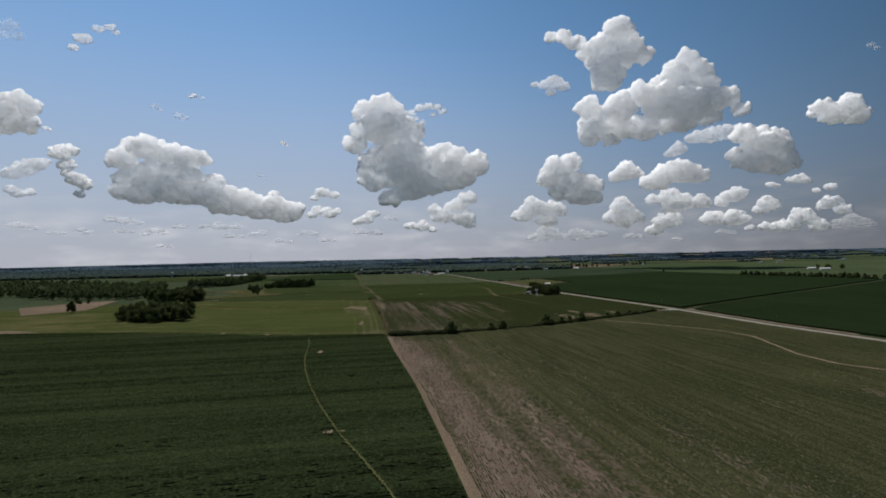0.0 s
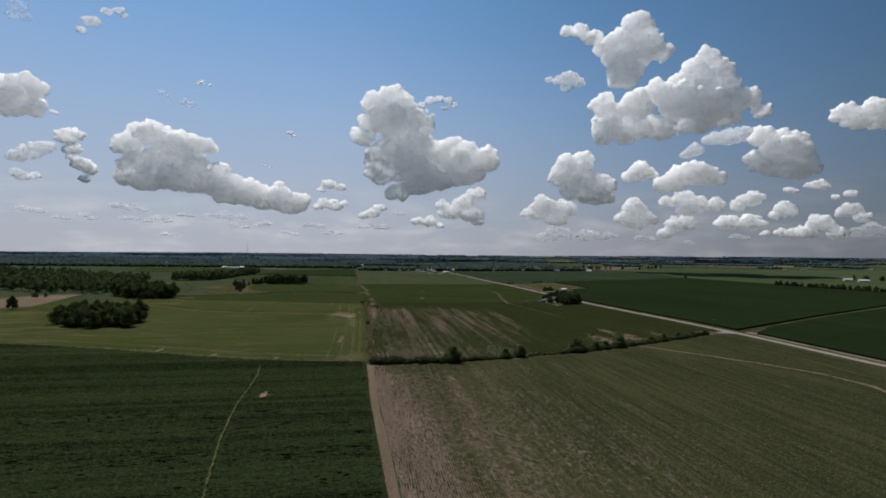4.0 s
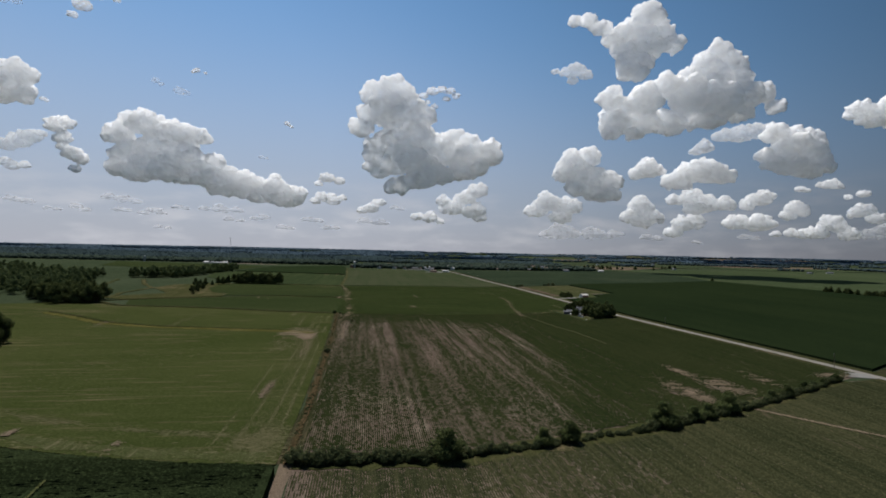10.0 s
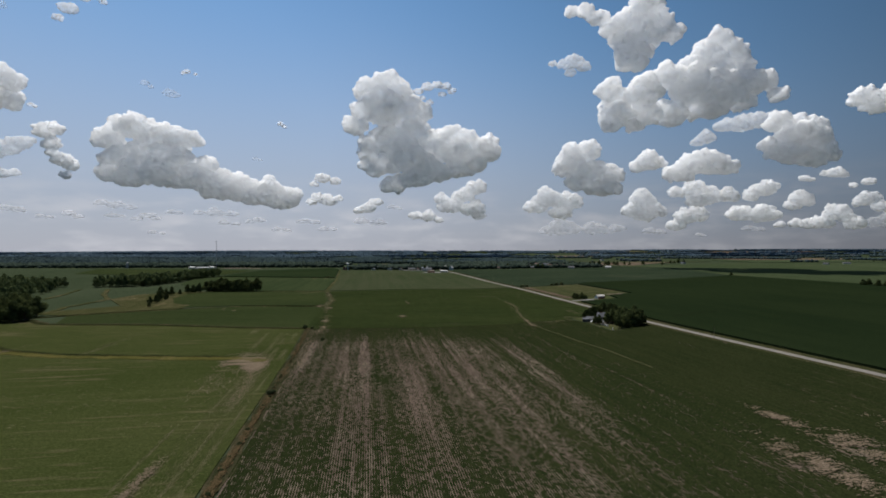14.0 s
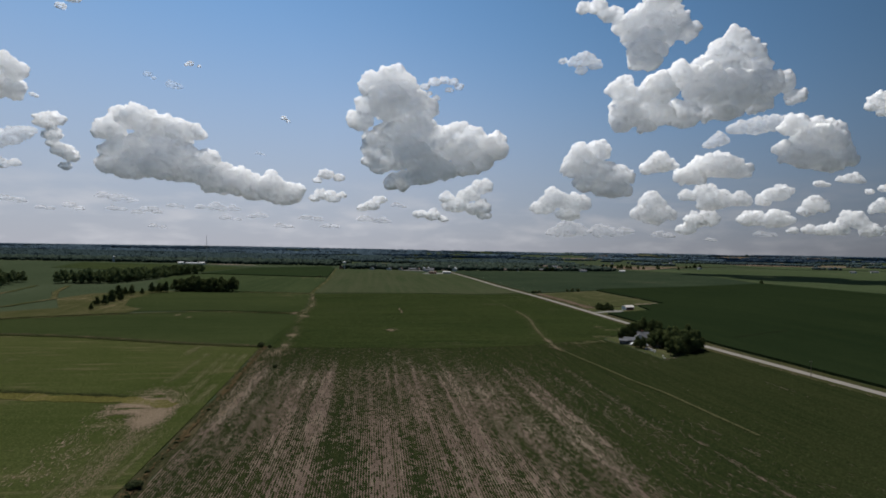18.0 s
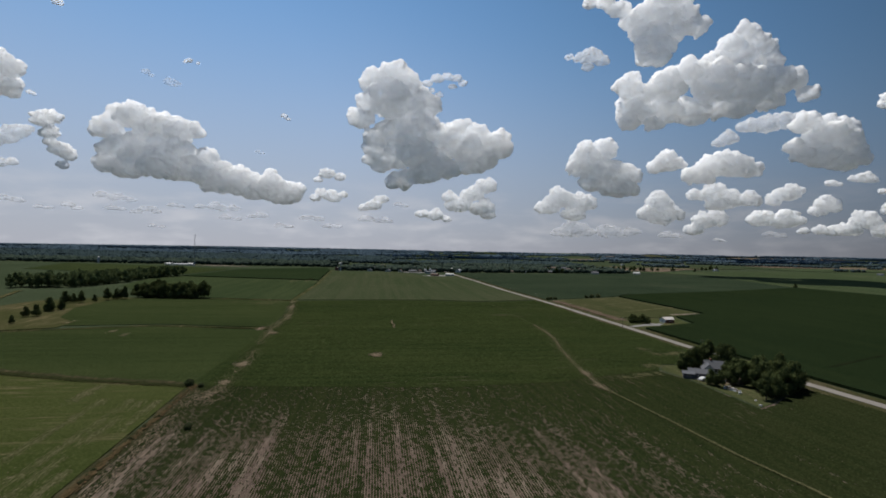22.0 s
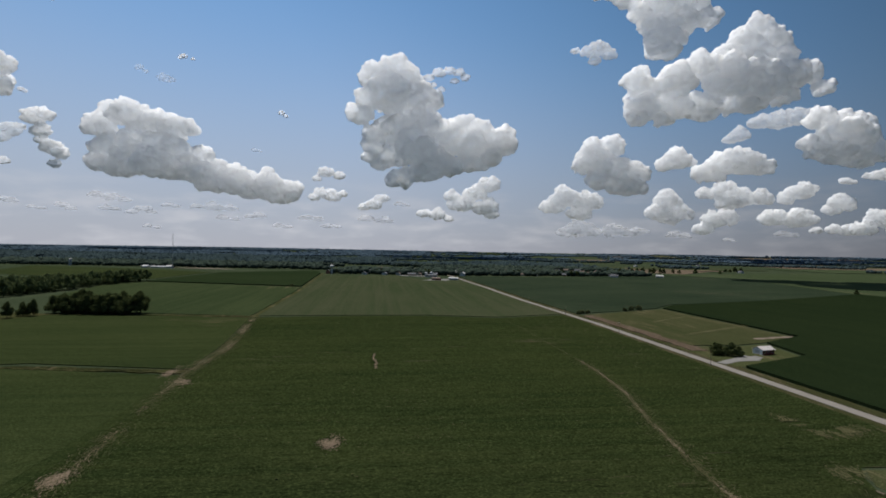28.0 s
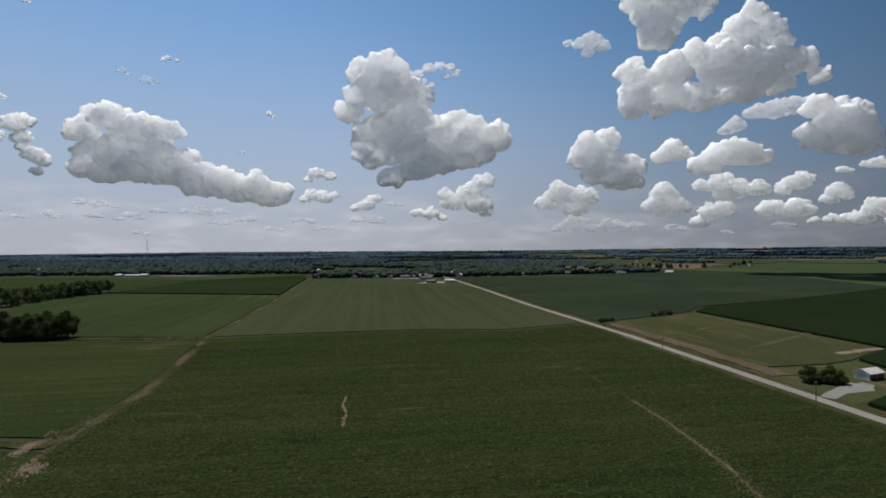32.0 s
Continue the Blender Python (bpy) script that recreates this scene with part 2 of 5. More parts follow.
M_PLOT = field_mat("plot", (0.0400, 0.0480, 0.0193), (0.0600, 0.0620, 0.0281), TAN, 0.42, patch=40, streak=6, lines=0.2)
M_GRASS = field_mat("rough_grass", (0.0370, 0.0430, 0.0152), (0.0600, 0.0580, 0.0252), TAN, 0.42, patch=18, streak=4, lines=0)
M_VERGE = field_mat("verge_grass", (0.0290, 0.0350, 0.0130), (0.0530, 0.0500, 0.0230), (0.1200, 0.0930, 0.0600), 0.45, angle=-0.14, patch=18, streak=1.8, run=12, lines=0)
M_LAWN = field_mat("lawn", (0.0472, 0.0567, 0.0223), (0.0684, 0.0723, 0.0329), TAN, 0.35, patch=14, streak=5, lines=0)
M_TILL = field_mat("tilled_edge", (0.0760, 0.0560, 0.0380), (0.1120, 0.0840, 0.0590), (0.1600, 0.1280, 0.0940), 0.4, angle=-0.14, patch=20, streak=1.6, lines=0)
M_DIRT = plain_mat("dirt", (0.1850, 0.1430, 0.1050), (0.1250, 0.0930, 0.0660), 0.6, 0.95, local=False)
M_ROAD = plain_mat("chipseal", (0.2240, 0.2020, 0.1740), (0.1830, 0.1640, 0.1390), 0.5, 0.9, local=False)
M_GRAVEL = plain_mat("gravel", (0.2176, 0.2074, 0.1904), (0.1564, 0.1496, 0.1360), 1.2, 0.95, local=False)
M_TRUNK = plain_mat("bark", (0.1000, 0.0750, 0.0550), (0.0700, 0.0550, 0.0400), 4.0, 0.95)
M_LEAF = leaf_mat("leaves", (0.0480, 0.0680, 0.0270), (0.1500, 0.1700, 0.0640))
M_LEAF_WOOD = leaf_mat("leaves_wood", (0.0540, 0.0800, 0.0350), (0.1450, 0.1720, 0.0720), 0.0)
M_LEAF2 = leaf_mat("leaves_hedge", (0.0460, 0.0670, 0.0310), (0.1300, 0.1380, 0.0640))
# very dark green, the painted shade of gaps in the corn
M_GAP_SHADE = field_mat("ditch", (0.0078, 0.0109, 0.0055), (0.0156, 0.0203, 0.0091), TAN, 0.1, patch=9, streak=3, lines=0)
M_LANE = field_mat("corn_lane", (0.0390, 0.0484, 0.0183), (0.0624, 0.0702, 0.0319), None, patch=9, streak=3, lines=0)
M_WEED = field_mat("weeds", (0.0218, 0.0265, 0.0110), (0.0484, 0.0437, 0.0238), (0.1014, 0.0780, 0.0468), 0.5, patch=8, streak=1.5, lines=0)
M_LIGHT = field_mat("light_field", (0.0384, 0.0532, 0.0247), (0.0549, 0.0705, 0.0360), TAN, 0.2, patch=150, streak=30, lines=0)
M_STUBBLE = field_mat("tan_stubble", (0.1014, 0.0764, 0.0548), (0.1482, 0.1131, 0.0821), (0.1872, 0.1482, 0.0975), 0.4, patch=60, streak=10, lines=0)


def scrap_mat(name, a, b):
    """Scraps that each take their own tone between two, mottled finely."""
    m, n, l, bsdf = mat(name, 1.0, 0, 0.0)
    k = Net(m)
    c = k.mix(k.island(), a, b)
    c = k.mix(k.ramp(k.noise(k.pos(), 2.0, 4, 0.7), 0.35, 0.75, 0, 0.4), c, tuple(v * 0.5 for v in a))
    l.new(c, bsdf.inputs["Base Color"])
    return m


M_BARE = scrap_mat("bare_soil", (0.1300, 0.1020, 0.0640), (0.2500, 0.1900, 0.1400))
M_STRAW = scrap_mat("dry_straw", (0.0600, 0.0620, 0.0260), (0.1400, 0.1250, 0.0680))
M_LANE_STRAW = scrap_mat("trampled_corn", (0.0500, 0.0580, 0.0200), (0.1050, 0.1050, 0.0450))
M_RUST = scrap_mat("rusty_weeds", (0.0300, 0.0280, 0.0120), (0.1050, 0.0700, 0.0380))
M_RANK = scrap_mat("rank_weeds", (0.0150, 0.0200, 0.0080), (0.0480, 0.0500, 0.0200))
M_OLIVE = field_mat("olive_grass", (0.0600, 0.0600, 0.0160), (0.1000, 0.0880, 0.0285), TAN, 0.2, patch=14, streak=3, lines=0)


# ---- the land: one sheet, level to the town and rising gently to far wooded hills ----
def smooth(a, b, v):
    v = min(1.0, max(0.0, (v - a) / (b - a)))
    return v * v * (3 - 2 * v)


def land_z(x, y):
    d = math.hypot(x * 0.8, y - 300)
    return 24 * smooth(2400, 4600, d) + 3.0 * math.sin(x / 700 + 1) * math.sin(y / 900) * smooth(1800, 3000, d)


def mesh_of(name, verts, faces, material=None, smooth_=False):
    me = bpy.data.meshes.new(name)
    me.from_pydata(verts, [], faces)
    if smooth_:
        me.polygons.foreach_set("use_smooth", [True] * len(me.polygons))
    if material:
        me.materials.append(material)
    me.update()
    return me


def land():
    steps = 121
    xs = [math.copysign(abs(u) ** 1.6, u) * 7500 for u in np.linspace(-1, 1, steps)]
    ys = [300 + math.copysign(abs(u) ** 1.6, u) * 7500 for u in np.linspace(-1, 1, steps)]
    verts = [(x, y, land_z(x, y)) for y in ys for x in xs]
    faces = [(j * steps + i, j * steps + i + 1, (j + 1) * steps + i + 1, (j + 1) * steps + i) for j in range(steps - 1) for i in range(steps - 1)]
    return tagged(new("ground", mesh_of("ground", verts, faces, M_GROUND, True)), "flat green Midwestern farmland rising to low hills", "ground", kind="structure")


land()


def slab(name, outline, top, material, label, category="field", base=-0.3, kind="structure"):
    """A field or yard: a low body with a top face at the crop's height and sides down into the ground."""
    bm = bmesh.new()
    loop = [bm.verts.new((x, y, top)) for x, y in outline]
    face = bm.faces.new(loop)
    if face.normal.z < 0:
        face.normal_flip()
    low = [bm.verts.new((x, y, base)) for x, y in outline]
    n = len(loop)
    for i in range(n):
        bm.faces.new((loop[i], loop[(i + 1) % n], low[(i + 1) % n], low[i]))
    bmesh.ops.recalc_face_normals(bm, faces=bm.faces)
    bmesh.ops.triangulate(bm, faces=[f for f in bm.faces if len(f.verts) > 4])
    me = bpy.data.meshes.new(name)
    bm.to_mesh(me)
    bm.free()
    me.materials.append(material)
    return tagged(new(name, me), label, category, kind=kind)


def along(line, y):
    """The x of a line of (x, y) corners at y."""
    for (x0, y0), (x1, y1) in zip(line, line[1:]):
        if y <= y1:
            return x0 + (x1 - x0) * (y - y0) / (y1 - y0)
    return line[-1][0]


def strip(name, line, width, z, material, label, category, jitter=0.0, thick=0.3, step=6.0, taper=0.0):
    """A lane, ditch bank or strip that follows a line of corners, with uneven edges."""
    rng = random.Random(len(line) * 17 + int(width * 10))
    pts = []
    for (x0, y0), (x1, y1) in zip(line, line[1:]):
        n = max(1, int(math.hypot(x1 - x0, y1 - y0) / step))
        pts += [(x0 + (x1 - x0) * i / n, y0 + (y1 - y0) * i / n) for i in range(n)]
    pts.append(line[-1])
    verts, faces = [], []
    for i, (x, y) in enumerate(pts):
        a, b = pts[max(0, i - 1)], pts[min(len(pts) - 1, i + 1)]
        d = Vector((b[0] - a[0], b[1] - a[1])).normalized()
        u = i / (len(pts) - 1)
        w = width / 2 * (1 - taper * u)
        wl, wr = w * (1 + rng.uniform(-jitter, jitter)), w * (1 + rng.uniform(-jitter, jitter))
        left, right = (x - d.y * wl, y + d.x * wl), (x + d.y * wr, y - d.x * wr)
        verts += [(*left, z - thick), (*left, z), (*right, z), (*right, z - thick)]
        if i:
            k = 4 * i
            faces += [(k - 4 + j, k - 3 + j, k + 1 + j, k + j) for j in range(3)]
    return tagged(new(name, mesh_of(name, verts, faces, material)), label, category, kind="structure")


ROAD = [(300, -60), (262, 150), (231, 266), (214, 330), (200, 420), (186.5, 480), (169.5, 546), (149.5, 627), (126, 764), (104, 893), (69, 1057), (40, 1220), (-3, 1440), (-28, 1560), (-70, 1800)]
LINE = [(56, -200), (22, 0), (5, 104), (-0.5, 137), (-9.7, 189), (-24.5, 258), (-35.5, 318), (-41.5, 357), (-60, 461), (-70, 515), (-87, 600), (-99, 680), (-107.5, 748), (-125, 818), (-146, 889), (-179, 1085), (-262, 1495)]


def road_x(y, off=0.0):
    return along(ROAD, y) + off


def line_x(y, off=0.0):
    return along(LINE, y) + off


def side(fun, ys, off):
    return [(fun(y, off), y) for y in ys]


HEDGE = [(-34, 318), (4, 322.5), (29, 333), (71, 351), (100, 366.5), (129, 385), (176, 417)]
W = -3.6  # west verge of the road

slab("corn_field", [(-36.5, 312.5), (-60, 312.5), (-84, 314.5), (-107, 318), (-135, 325), (-165, 333.5), (-205, 342), (-260, 350), (-420, 356), (-700, 356), (-700, -200)] + side(line_x, (-200, 0, 104, 136, 189, 258), -1.7), 2.1, M_CORN, "dense dark green corn with fine rows", "corn field")
slab("hay_field", side(line_x, (317, 357, 462, 515, 598), -2.5) + [(-134, 603), (-202, 616), (-279, 618), (-310, 640), (-480, 560), (-520, 420), (-420, 360), (-260, 354), (-205, 346), (-165, 337.5), (-135, 329), (-107, 322), (-84, 318.5), (-60, 316.5)], 0.30, M_HAY, "bright yellow-green hay meadow with worn pale streaks", "hay field")
slab("soy_field", [(x - 1, y - 3) for x, y in HEDGE] + side(road_x, (420, 330, 266, 150, -60), W - 3) + side(line_x, (-60, 0, 104, 136, 189, 258, 312), 1.8), 0.06, M_SOIL, "thin soybean rows with bare brown soil between", "soybean field")
slab("soy_field", side(line_x, (324, 357, 462, 515, 598), 2.0) + [(7, 606), (50, 618), (98, 641), (105, 624), (107.5, 610), (109.5, 600), (111, 590), (118, 595), (138, 613.5)] + [(road_x(624, W - 4), 624)] + side(road_x, (606, 546, 480, 426), W - 3) + [(x, y + 4) for x, y in reversed(HEDGE[1:-1])], 0.06, M_SOIL, "thin soybean rows with streaks of bare soil", "soybean field")
slab("soy_field", side(line_x, (598.5, 713, 789, 863, 886), 2.0) + [(-80, 904), (-20, 914), (34, 910), (76, 930)] + side(road_x, (933, 893, 764, 656), W - 3) + [(104, 653), (100, 647), (98, 641), (50, 617.4), (7, 605.6)], 0.20, M_SOY_N, "full dark green soybean canopy with faint rows", "soybean field")
slab("soy_field", side(line_x, (602, 713, 722), -2.0) + [(-181, 725), (-246, 697), (-298, 663), (-275, 622), (-202, 619), (-134, 606)], 0.35, M_SOY_W, "dark green soybean field beside a grassy ditch", "soybean field")
slab("soy_field", side(line_x, (732, 789, 863, 884), -3.0) + [(-215, 884), (-232, 880), (-296, 876), (-316, 850), (-292, 770), (-262, 712), (-181, 735)], 0.35, M_SOY_W, "green soybean field with tan grassy edges", "soybean field")
slab("soy_field", side(line_x, (892, 1085, 1160), -4.0) + [(-431, 1203), (-440, 1130), (-395, 1010), (-320, 930), (-300, 898), (-230, 896)], 0.40, M_SOY_F, "even green soybean field below a wood", "soybean field")
slab("corn_field", side(line_x, (1170, 1300, 1495), -5.0) + [(-300, 1590), (-447, 1457), (-431, 1208)], 1.3, M_CORN_F, "dark green corn block near the town", "corn field")
slab("soy_field", side(line_x, (894, 1085, 1300, 1488), 1.0) + [(-190, 1440), (-120, 1480), (-60, 1360), (-12, 1362)] + side(road_x, (1355, 1220, 1057, 940), W - 3) + [(76, 935), (34, 915), (-20, 918), (-80, 908)], 0.40, M_PALE, "pale green soybean field with light drill strips", "soybean field")
E5 = 5.4
slab("corn_field", side(road_x, (-60, 150, 266, 330, 420), E5 + 5) + [(236, 448), (330, 516), (700, 760), (1200, 900), (1200, -60)], 1.3, M_CORN_N, "dark green corn south of a farm lane", "corn field")
slab("corn_field", side(road_x, (436, 480, 546, 627, 760), E5 + 4) + [(182, 788), (184, 824), (219, 849), (193, 996), (215, 1024), (339, 1087), (530, 1205), (588, 992), (652, 745), (330, 526)], 1.3, M_CORN_N, "wide dark green corn field beside the road", "corn field")
slab("plot_field", side(road_x, (938, 893, 812), E5 + 7) + [(165, 818), (183, 826), (215, 850), (190, 990), (150, 966)], 0.35, M_PLOT, "strip-mown light green plot with a tan edge", "plot")
slab("soy_field", side(road_x, (945, 1057, 1220, 1440, 1480), E5 + 4) + [(202, 1500), (420, 1700), (575, 1580), (528, 1210), (337, 1092), (213, 1032), (188, 998), (148, 972)], 0.45, M_SOY_E, "dull green soybean field running to the town", "soybean field")
slab("farm_yard", [(104, 651.5), (99.5, 643), (106, 624.5), (108.6, 611), (110.7, 600), (112, 591), (118.4, 596), (138.6, 614.5), (141.5, 620)] + side(road_x, (632, 645, 654), W - 0.5) + [(126, 653.5)], 0.12, M_LAWN, "mown farmyard lawn under trees", "yard")
slab("barn_yard", side(road_x, (808, 770, 762), E5 + 1) + [(152, 764), (180, 790), (182, 822), (165, 816)], 0.12, M_LAWN, "light green mown grass round a barn", "yard")
strip("road", ROAD, 4.9, 0.16, M_ROAD, "pale grey chip-sealed country road", "road", 0.02)
strip("verge", [(x - 4.7, y) for x, y in ROAD], 4.2, 0.08, M_VERGE, "rough grassy road verge", "verge", 0.25)
strip("verge", [(x + 5.7, y) for x, y in ROAD], 6.4, 0.08, M_VERGE, "rough grassy road verge with bare patches", "verge", 0.25)
strip("fence_row", LINE[:7], 3.0, 0.10, M_STUBBLE, "bare tan strip between corn and soybeans", "field edge", 0.3)
strip("fence_row", LINE[6:11], 4.8, 0.14, M_WEED, "weedy tan fence row between two fields", "field edge", 0.4)
strip("field_seam", LINE[10:15], 5.4, 0.30, M_SOY_N, "green crop grown over an old field line", "field edge", 0.1)
strip("fence_row", LINE[14:], 6.0, 0.22, M_GRASS, "tan grassy lane beside a field", "lane", 0.3)


# ditches, lanes and worn places
strip("hedge_bank", HEDGE, 8.5, 0.20, M_GRASS, "rough grass under a hedgerow", "field edge", 0.3, 0.3, 3.0)
strip("ditch_bank", [(-300, 566), (-262, 545), (-225, 522), (-186, 512), (-135, 509), (-96, 508), (-80, 504)], 6.0, 0.42, M_OLIVE, "weedy yellow-green ditch bank across a meadow", "ditch", 0.5, 0.4, 3.0)
strip("ditch_bank", [(-310, 640), (-279, 619), (-202, 617), (-134, 604), (-89, 600)], 5.0, 0.46, M_WEED, "brown weedy field boundary", "field edge", 0.5, 0.5, 4.0)
strip("ditch_bank", [(-330, 640), (-298, 662), (-246, 697), (-181, 727), (-108, 727)], 4.6, 0.46, M_GRASS, "tan grassy ditch between two bean fields", "ditch", 0.5, 0.5, 4.0)
strip("ditch_bank", [(-330, 880), (-296, 878), (-215, 888), (-146, 889)], 5.0, 0.44, M_GRASS, "tan grassy strip below a tree clump", "field edge", 0.4, 0.4, 4.0)
slab("rough_meadow", [(-232, 712), (-238, 734), (-262, 752), (-290, 800), (-300, 850), (-292, 880), (-320, 882), (-356, 842), (-352, 792), (-300, 730), (-345, 676), (-306, 664), (-262, 694)], 0.40, M_GRASS, "unmown tan and olive grass along a ditch", "meadow")
strip("field_lane", [(-330, 686), (-345, 720), (-353, 790), (-400, 850), (-446, 925)], 5.0, 0.46, M_GRASS, "pale grassy lane between bean fields", "lane", 0.4, 0.4, 5.0)
strip("field_lane", [(-423, 792), (-446, 850), (-480, 920)], 4.0, 0.46, M_GRASS, "pale grassy lane across a field", "lane", 0.4, 0.4, 5.0)
slab("stubble_field", [(-494, 583), (-469, 646), (-435, 672), (-384, 538), (-418, 495)], 0.5, M_STUBBLE, "tan stubble beside a meadow", "field")
slab("stubble_field", [(-255, 336), (-277, 358), (-330, 383), (-420, 372), (-420, 357), (-300, 345)], 0.5, M_STUBBLE, "dry tan corner of a meadow", "field")
WATERWAY = [(97, 490), (88, 530), (81, 550), (75.5, 571), (69.5, 592), (63.8, 612), (62.5, 644), (63.3, 683), (65.8, 712), (64.5, 744), (61.5, 765), (55.5, 802), (46, 862), (38, 895)]
CORN_LANE = [(-82, 301), (-76.5, 284), (-68, 243), (-59.5, 213), (-50, 186), (-41, 163), (-29, 136), (-20, 119), (-11.7, 102), (-4, 82)]
HEADLAND = [(-260, 358), (-205, 350), (-165, 342), (-135, 334), (-107, 327), (-84, 323), (-60, 321), (-42, 322)]
strip("wheel_track", HEADLAND, 4.5, 0.35, M_WORN, "pale worn headland of a meadow", "track", 0.7, 0.4, 4.0)
strip("field_lane", [(205, 431), (236, 454), (330, 521), (700, 768), (1200, 908)], 4.0, 0.10, M_WEED, "weedy brown lane between crop fields", "lane", 0.3)
strip("bare_strip", [(road_x(y, 13.5), y) for y in (798, 840, 880, 936)], 9.0, 0.40, M_TILL, "strip of bare tan soil beside a plot", "soil", 0.3, 0.4, 4.0)
strip("bare_strip", [(185, 838), (206, 847), (216, 850)], 4.0, 0.40, M_DIRT, "bare tan corner of a plot", "soil", 0.4, 0.4, 2.0)
slab("gravel_drive", [(128, 770), (130.5, 766.5), (140, 773.5), (146, 775), (152, 776.5), (155, 781), (158, 784), (156.5, 788), (153, 786), (150, 789), (147.5, 783.5), (143, 782), (138, 778), (133, 774.5)], 0.22, M_GRAVEL, "pale grey gravel driveway", "driveway")
slab("gravel_drive", [(183, 424), (196, 421), (198, 430), (188, 433)], 0.20, M_GRAVEL, "pale gravel field entrance", "driveway")


slab("concrete_pad", [(106.5, 627), (111, 624), (117, 627), (115, 633), (109, 631)], 0.20, M_GRAVEL, "pale concrete apron before a carport", "yard")
slab("dirt_pad", [(116, 621), (121, 621), (124, 627), (119, 628)], 0.20, M_DIRT, "bare pinkish dirt between farm trees", "yard")
# no real gaps: dark strips on the corn tops paint their shade
strip("corn_gap", [(208, 418), (240, 440), (292, 471)], 1.6, 1.34, M_GAP_SHADE, "dark strip painted as a shaded gap in corn", "lane", 0.4, 0.4, 4.0)
strip("corn_gap", [(216, 378), (250, 402), (286, 427)], 1.4, 1.34, M_GAP_SHADE, "dark strip painted as a shaded gap in corn", "lane", 0.4, 0.4, 4.0)
strip("corn_gap", [(178, 651), (205, 668), (232, 684)], 1.8, 1.34, M_GAP_SHADE, "dark strip painted as a shaded gap in corn", "lane", 0.4, 0.4, 4.0)

# more of the patchwork
slab("light_field", [(430, 1705), (580, 1585), (533, 1210), (592, 996), (657, 750), (1000, 850), (1900, 1100), (1900, 1520), (1800, 1900), (1000, 1950), (700, 1800), (560, 1735)], 0.4, M_LIGHT, "wide light green field on the plain", "field")
slab("stubble_field", [(450, 1785), (545, 1748), (692, 1935), (534, 2096)], 0.5, M_STUBBLE, "tan stubble field beyond tree rows", "field")
slab("light_field", [(-940, 1600), (-700, 1560), (-470, 1470), (-455, 1260), (-520, 1240), (-800, 1330)], 0.4, M_SOY_W, "green field below distant woods", "field")
strip("bare_strip", [(road_x(y, 10.5), y) for y in (285, 330, 380, 428)], 6.0, 0.14, M_DIRT, "bare tan strip beside the road", "soil", 0.25, 0.4, 4.0)
slab("gravel_lot", [(-56, 1338), (-14, 1346), (-12, 1380), (-40, 1384)], 0.45, M_GRAVEL, "pale gravel lot at the edge of town", "lot")
slab("gravel_lot", [(-110, 1462), (-60, 1452), (-52, 1474), (-104, 1484)], 0.45, M_GRAVEL, "pale gravel yard beside a store", "lot")


def far_field(x, y, w, d, turn, material, label):
    """A distant field that follows the rising land."""
    n = 7
    c, s = math.cos(turn), math.sin(turn)
    verts = []
    for j in range(n):
        for i in range(n):
            u, v = (i / (n - 1) - 0.5) * w, (j / (n - 1) - 0.5) * d
            px, py = x + u * c - v * s, y + u * s + v * c
            verts.append((px, py, land_z(px, py) + 1.2))
    faces = [(j * n + i, j * n + i + 1, (j + 1) * n + i + 1, (j + 1) * n + i) for j in range(n - 1) for i in range(n - 1)]
    rim = [i for i in range(n)] + [j * n + n - 1 for j in range(1, n)] + [(n - 1) * n + i for i in range(n - 2, -1, -1)] + [j * n for j in range(n - 2, 0, -1)]
    k = len(verts)
    verts += [(verts[i][0], verts[i][1], verts[i][2] - 2.5) for i in rim]
    faces += [(rim[i], k + i, k + (i + 1) % len(rim), rim[(i + 1) % len(rim)]) for i in range(len(rim))]
    return tagged(new("far_field", mesh_of("far_field", verts, faces, material)), label, "field", kind="structure")


FIELDS = random.Random(12)
for i in range(46):
    y = FIELDS.uniform(2000, 4500)
    x = FIELDS.uniform(-0.9, 0.95) * y
    m_, t_ = FIELDS.choice(((M_LIGHT, "pale green field far out on the plain"), (M_SOY_W, "green field far out on the plain"), (M_PALE, "pale field between distant woods"), (M_STUBBLE, "tan stubble field in the distance")) if x > 0 else ((M_LIGHT, "pale green field between distant woods"), (M_SOY_W, "green clearing among distant woods")))
    far_field(x, y, FIELDS.uniform(250, 800), FIELDS.uniform(120, 320), FIELDS.choice((0.16, -0.05, 0.1)), m_, t_)


# thin, ragged places: many small clods and tufts, never one clean sheet
def scatter(name, spots, size, z, material, label, seed, turn=ROWS, long_=2.2):
    """Small ragged scraps of bare soil, straw or weeds, drawn out along the rows; each a low body of its own."""
    rng = random.Random(seed)
    verts, faces = [], []
    for x, y in spots:
        w = size * 0.28 * rng.uniform(0.3, 1.3)
        d = w * long_ * 1.5 * rng.uniform(0.4, 1.5)
        a = turn + rng.uniform(-0.12, 0.12)
        c, s = math.cos(a), math.sin(a)
        k = len(verts)
        n = 7
        for i in range(n):
            t = 2 * math.pi * i / n
            g = rng.uniform(0.55, 1.2)
            u, v = w * math.cos(t) * g, d * math.sin(t) * g
            verts.append((x + u * c - v * s, y + u * s + v * c, z - 0.04))
        verts.append((x, y, z + rng.uniform(0.0, 0.03)))
        faces += [(k + i, k + (i + 1) % n, k + n) for i in range(n)]
    return tagged(new(name, mesh_of(name, verts, faces, material)), label, "soil", kind="stuff")


